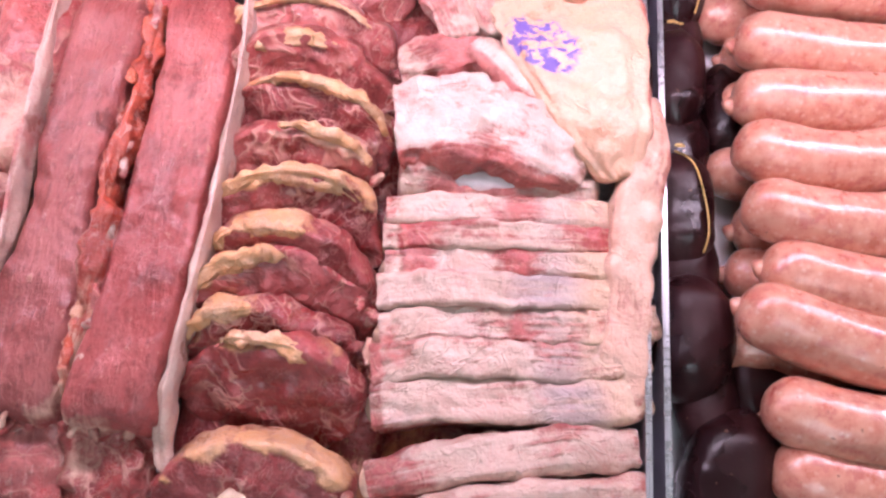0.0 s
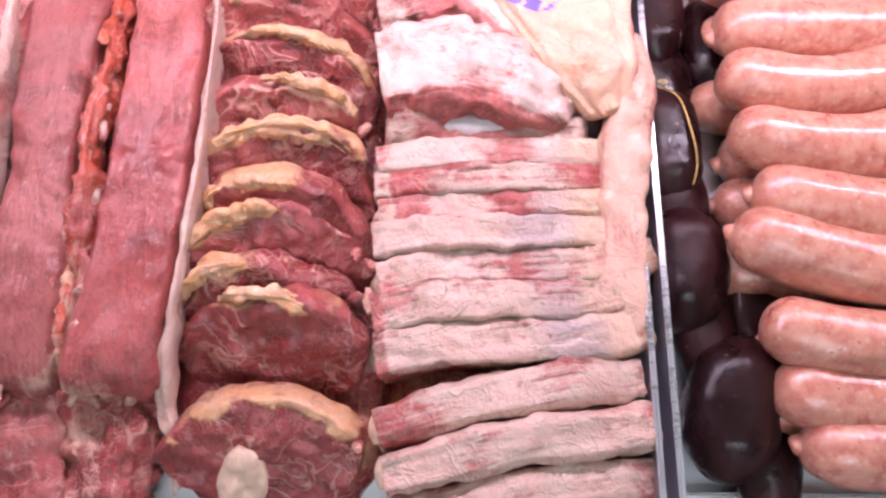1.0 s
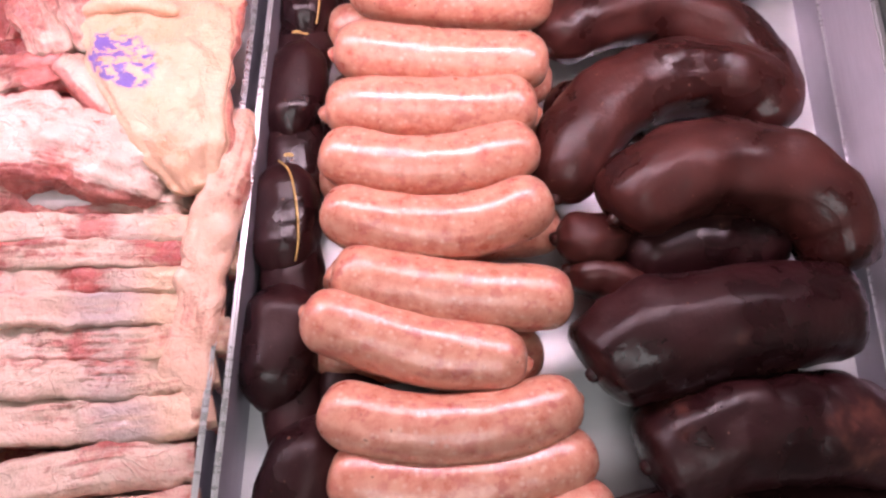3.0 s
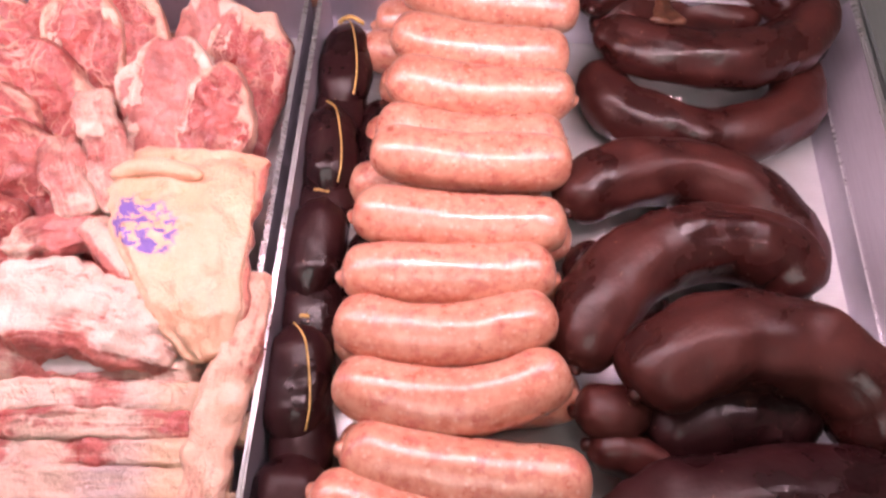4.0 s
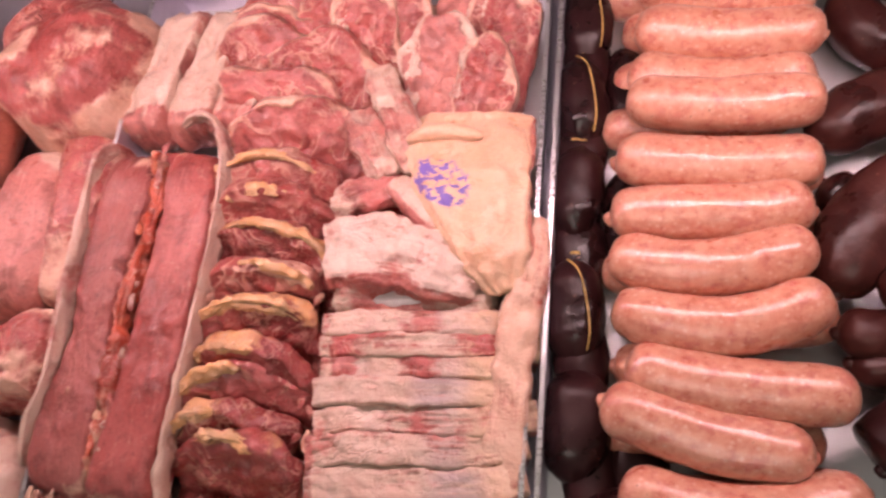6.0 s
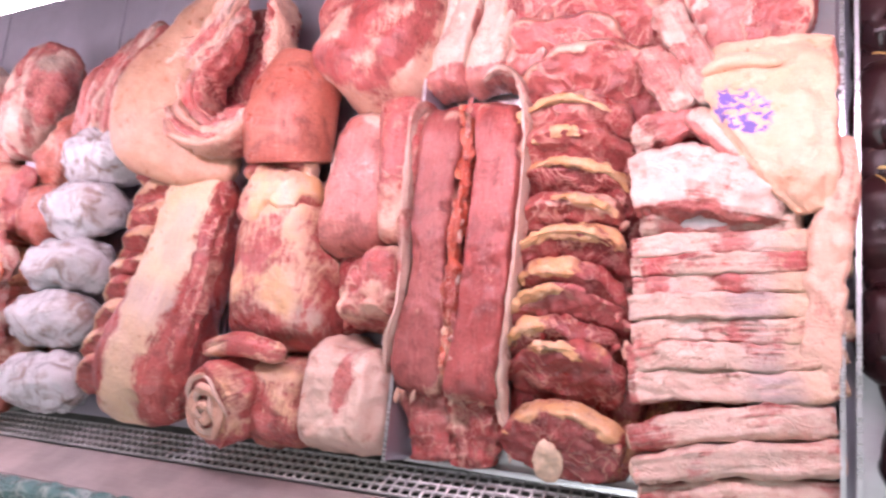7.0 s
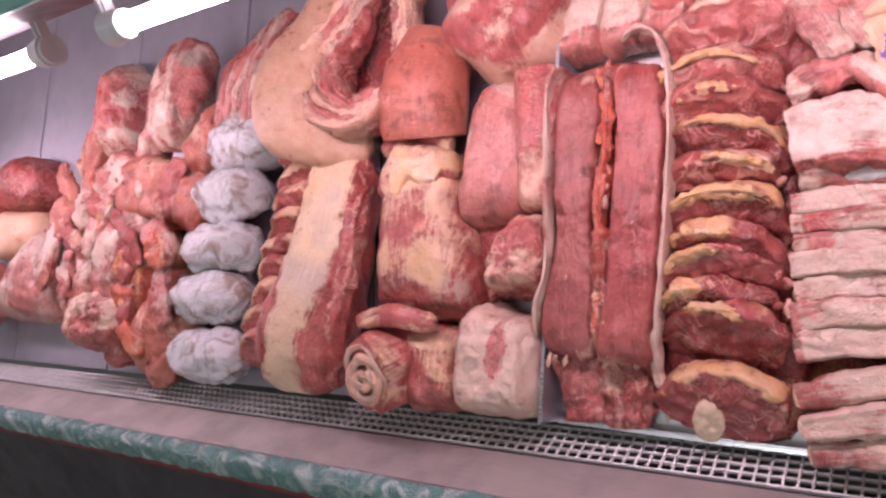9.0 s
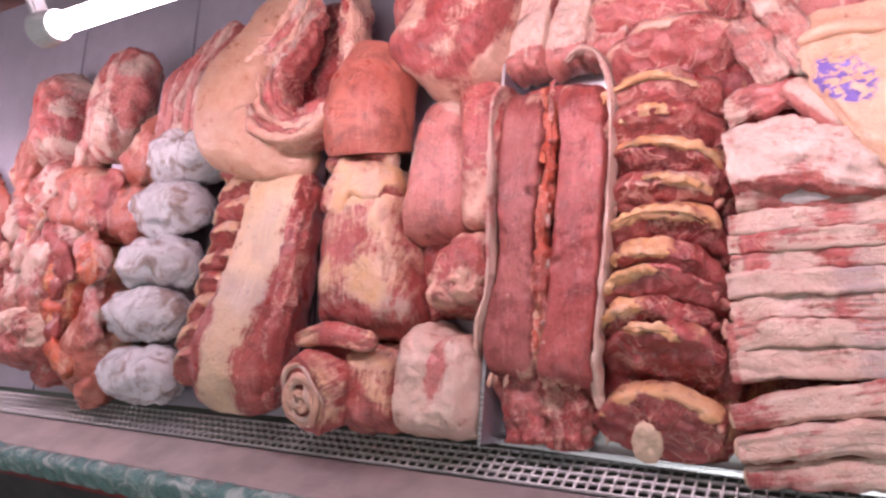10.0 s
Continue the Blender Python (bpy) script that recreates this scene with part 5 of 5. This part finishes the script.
body("lamb_shank", "pale shank with white sinew standing on the bed", "shank", [(-0.905, 0.345, 0.052), (-0.905, 0.40, 0.064), (-0.895, 0.46, 0.062), (-0.895, 0.520, 0.044)], [0.030, 0.042, 0.044, 0.034], [0.034, 0.046, 0.046, 0.032], rib_meat, ends=0.14, ring=44, steps=56, seed=37, rough=0.006, fat=lambda s, c, w, k: 0.48 + 0.42 * math.sin(8 * c + 3 * w + 5 * s + 3 * k) + 0.5 * k)
# larger cuts at the far end of the bed
def sinew(base, rim=0.4, swing=0.9):
    return lambda x, y, r, h, k: base + swing * k + (rim if r > 0.82 else 0.0)


def fan_fat(x, y, r, h, k):
    """Fat that spreads in rays from the lower end."""
    ray = math.sin(math.atan2(x, y + 1.3) * 16 + 3 * k)
    return (0.32 + 0.5 * ray + 0.5 * k, 0.35, 0.0)


def bone_ring(x, y, r, h, k):
    return (0.05 if y < -0.35 + 0.3 * k else 0.62 + 0.7 * k + (0.3 if r > 0.7 else 0.0), 0.1, 0.0)


def half_dark(x, y, r, h, k):
    return 0.45 + 0.6 * k if y > 0.45 else (0.02 if x < 0.1 + 0.4 * k else 0.25 + 0.5 * k)


slab("pork_ham", "pale pink pork leg piece with a silvery skin", "pork leg", [(-1.46, 0.088), (-1.34, 0.072), (-1.228, 0.078), (-1.232, 0.160), (-1.275, 0.245), (-1.32, 0.240), (-1.40, 0.175)], 0.006, 0.084, pork, lambda x, y, r, h, k: (0.35 + 0.6 * k + 0.4 * (y > 0.3), 0.0, 0.35), 3.2, "", 700, 0.005, 24, 0.02)
slab("pork_skin_piece", "cream skin-on pork piece with dark specks", "pork skin", [(-1.50, 0.282), (-1.40, 0.286), (-1.325, 0.274), (-1.318, 0.215), (-1.40, 0.190), (-1.50, 0.200)], 0.006, 0.074, pork_skin, lambda *a: 1.0, 5, "", 701, 0.003, 30)
slab("beef_lump", "dark red smooth beef lump", "beef lump", [(-1.47, 0.392), (-1.38, 0.392), (-1.318, 0.350), (-1.325, 0.300), (-1.40, 0.285), (-1.50, 0.300)], 0.006, 0.084, beef_dark, sinew(0.0, 0.1, 0.3), 2.6, "", 702, 0.005, 24)
slab("beef_shank", "red shank with pale sinew standing on the bed", "shank", [(-1.138, 0.528), (-1.100, 0.534), (-1.074, 0.510), (-1.062, 0.450), (-1.066, 0.378), (-1.110, 0.356), (-1.162, 0.362), (-1.158, 0.440)], 0.006, 0.080, rib_meat, lambda x, y, r, h, k: 0.08 + 0.4 * k if -0.45 < y < 0.0 and x > -0.4 else 0.55 + 0.9 * k, 3.0, "", 703, 0.006, 34, 0.03)
slab("beef_shoulder", "orange-red shoulder piece with rays of fat", "beef shoulder", [(-1.080, 0.090), (-1.088, 0.190), (-1.035, 0.246), (-0.955, 0.236), (-0.932, 0.160), (-0.965, 0.085), (-1.02, 0.070)], 0.008, 0.086, orange_meat, fan_fat, 3.4, "", 704, 0.007, 36, 0.05)
slab("bone_piece", "cream bone end with dark red meat below", "bone", [(-1.125, 0.092), (-1.080, 0.128), (-1.010, 0.128), (-0.982, 0.090), (-0.995, 0.048), (-1.060, 0.030), (-1.118, 0.044)], 0.040, 0.108, rib_meat, bone_ring, 3.4, "", 705, 0.007, 44, 0.05)
slab("beef_shin", "brown-red shin piece near the grille", "beef shin", [(-1.002, 0.030), (-0.978, 0.090), (-0.912, 0.165), (-0.862, 0.150), (-0.852, 0.070), (-0.893, 0.008), (-0.955, 0.000)], 0.006, 0.078, brown_meat, sinew(0.15, 0.2, 0.8), 3.0, "", 706, 0.006, 32, 0.04)
slab("beef_cube", "brown-red beef cube with a dark cut side", "beef piece", [(-1.042, 0.344), (-0.960, 0.350), (-0.888, 0.318), (-0.878, 0.242), (-0.965, 0.232), (-1.046, 0.256)], 0.008, 0.086, brown_meat, half_dark, 6.0, "", 707, 0.005, 36, 0.03)
LUMPS = [  # u, v, n, half length, half width, half height, turn, material, name, label, fat
    (-0.955, 0.400, 0.050, 0.090, 0.020, 0.030, 58, "pork", "pork_strip", "pale pork strip leaning on the shank", 0.5),
    (-1.130, 0.390, 0.040, 0.080, 0.030, 0.034, 60, "brown", "beef_piece", "brown-red beef piece on the bed", 0.2),
    (-0.830, 0.355, 0.042, 0.060, 0.034, 0.040, 62, "brown", "beef_piece", "brown-red beef piece beside the bags", 0.25),
    (-0.850, 0.262, 0.050, 0.040, 0.040, 0.038, 70, "brown", "beef_lump", "brown beef lump by the bags", 0.2),
    (-0.965, 0.270, 0.050, 0.060, 0.024, 0.034, 75, "pork", "pork_strip", "long pale pork strip hanging down", 0.55),
    (-1.040, 0.310, 0.056, 0.050, 0.036, 0.038, 30, "rib", "fatty_trimming", "white and pink fatty trimming", 0.55),
    (-1.100, 0.270, 0.060, 0.050, 0.036, 0.036, 10, "rib", "fatty_trimming", "white and pink fatty trimming", 0.5),
    (-1.020, 0.170, 0.060, 0.070, 0.036, 0.040, 75, "rib", "rib_piece", "pink rib piece with white streaks", 0.4),
    (-0.900, 0.020, 0.040, 0.036, 0.026, 0.030, 60, "brown", "beef_shin", "brown-red shin end near the grille", 0.2),
    (-1.020, 0.040, 0.040, 0.030, 0.024, 0.028, 60, "rib", "fatty_trimming", "red and white trimming at the bottom", 0.4),
    (-1.095, 0.135, 0.052, 0.085, 0.028, 0.036, 78, "pork", "pork_strip", "long pink pork strip with fat", 0.35),
    (-1.190, 0.250, 0.050, 0.050, 0.036, 0.040, 50, "brown", "beef_piece", "brown beef piece lying on the bed", 0.25),
    (-1.000, 0.225, 0.054, 0.040, 0.030, 0.034, 30, "rib", "fatty_trimming", "pink fatty trimming among beef", 0.5),
    (-1.500, 0.120, 0.050, 0.070, 0.060, 0.045, 30, "pork", "pork_ham", "pink pork piece lying on the bed", 0.3),
    (-1.520, 0.250, 0.050, 0.070, 0.050, 0.045, 10, "beef", "beef_lump", "red beef lump lying on the bed", 0.1),
    (-0.172, 0.640, 0.034, 0.044, 0.034, 0.034, 30, "pork", "pork_piece", "pale pink meat piece behind the tray", 0.35),
    (-0.235, 0.625, 0.034, 0.040, 0.036, 0.034, 80, "pork", "pork_piece", "pale pink meat piece behind the tray", 0.35),
]
KIND = {"pork": pork, "brown": brown_meat, "beef": beef, "rib": rib_meat, "orange": orange_meat, "skin": pork_skin, "dark": beef_dark}
for k, (u, v, n, ha, hw, hh, turn, mat, name, label, f) in enumerate(LUMPS):
    c, s = math.cos(radians(turn)), math.sin(radians(turn))
    bow = 0.10 * ha * math.sin(k * 1.9)
    pts = [(u + c * q * ha - s * bow * (1 - q * q), v + s * q * ha + c * bow * (1 - q * q), n - 0.008 * q * q) for q in (-1, -0.5, 0, 0.5, 1)]
    body(name, label, "meat", pts, [hw * 0.7, hw, hw * 0.95, hw * 0.7], [hh * 0.75, hh, hh, hh * 0.7], KIND[mat], square=3.2, ends=0.13, ring=40, steps=44, seed=500 + k, rough=0.007, freq=30,
         fat=lambda s, c, w, k, f=f: f + 0.9 * k)
rng = random.Random(7)
SCRAPS = [("red beef scrap among the trimmings", beef, 0.15), ("white fat scrap among the trimmings", rib_meat, 0.45), ("pale pork scrap among the trimmings", pork, 0.35), ("brown beef scrap among the trimmings", brown_meat, 0.2), ("orange-red scrap among the trimmings", orange_meat, 0.35)]
for k in range(24):
    f = rng.random()
    u, v = -0.86 - 0.36 * f, 0.05 + 0.33 * rng.random()
    if u > -0.90 and v < 0.10:
        v += 0.08
    ha, hw, hh, a = rng.uniform(0.022, 0.060), rng.uniform(0.012, 0.028), rng.uniform(0.005, 0.011), rng.uniform(0.6, 2.4)
    n = 0.085 - 0.10 * abs(v - 0.2) + rng.uniform(-0.008, 0.006)
    d = Vector((math.cos(a), math.sin(a), rng.uniform(-0.2, 0.2))) * ha
    c = Vector((u, v, n))
    label, mat, fatty = SCRAPS[rng.randrange(5)]
    body("meat_scrap", label, "meat scrap", [tuple(c - d), tuple(c - d * 0.3 + Vector((0.006, 0, 0.004))), tuple(c + d * 0.4 + Vector((-0.005, 0, 0.003))), tuple(c + d)], [hw * 0.6, hw, hw * 0.8, hw * 0.5], [hh * 0.7, hh, hh, hh * 0.5], mat, "loose trimmings",
         square=3, ends=0.12, ring=22, steps=30, seed=600 + k, rough=0.006, freq=50, fat=lambda s, c, w, k, f=fatty: f + 0.9 * k)
bone = body("knuckle_bone", "sawn knuckle bone with red meat behind the tray", "bone", [(-0.075, 0.592, 0.026), (-0.045, 0.598, 0.030), (-0.012, 0.596, 0.026)], [0.018, 0.026, 0.020], [0.022, 0.030, 0.022], rib_meat, seed=41, rough=0.009, freq=50, ends=0.2, ring=40, steps=50, fat=lambda s, c, w, k: 0.5 + 1.1 * k)
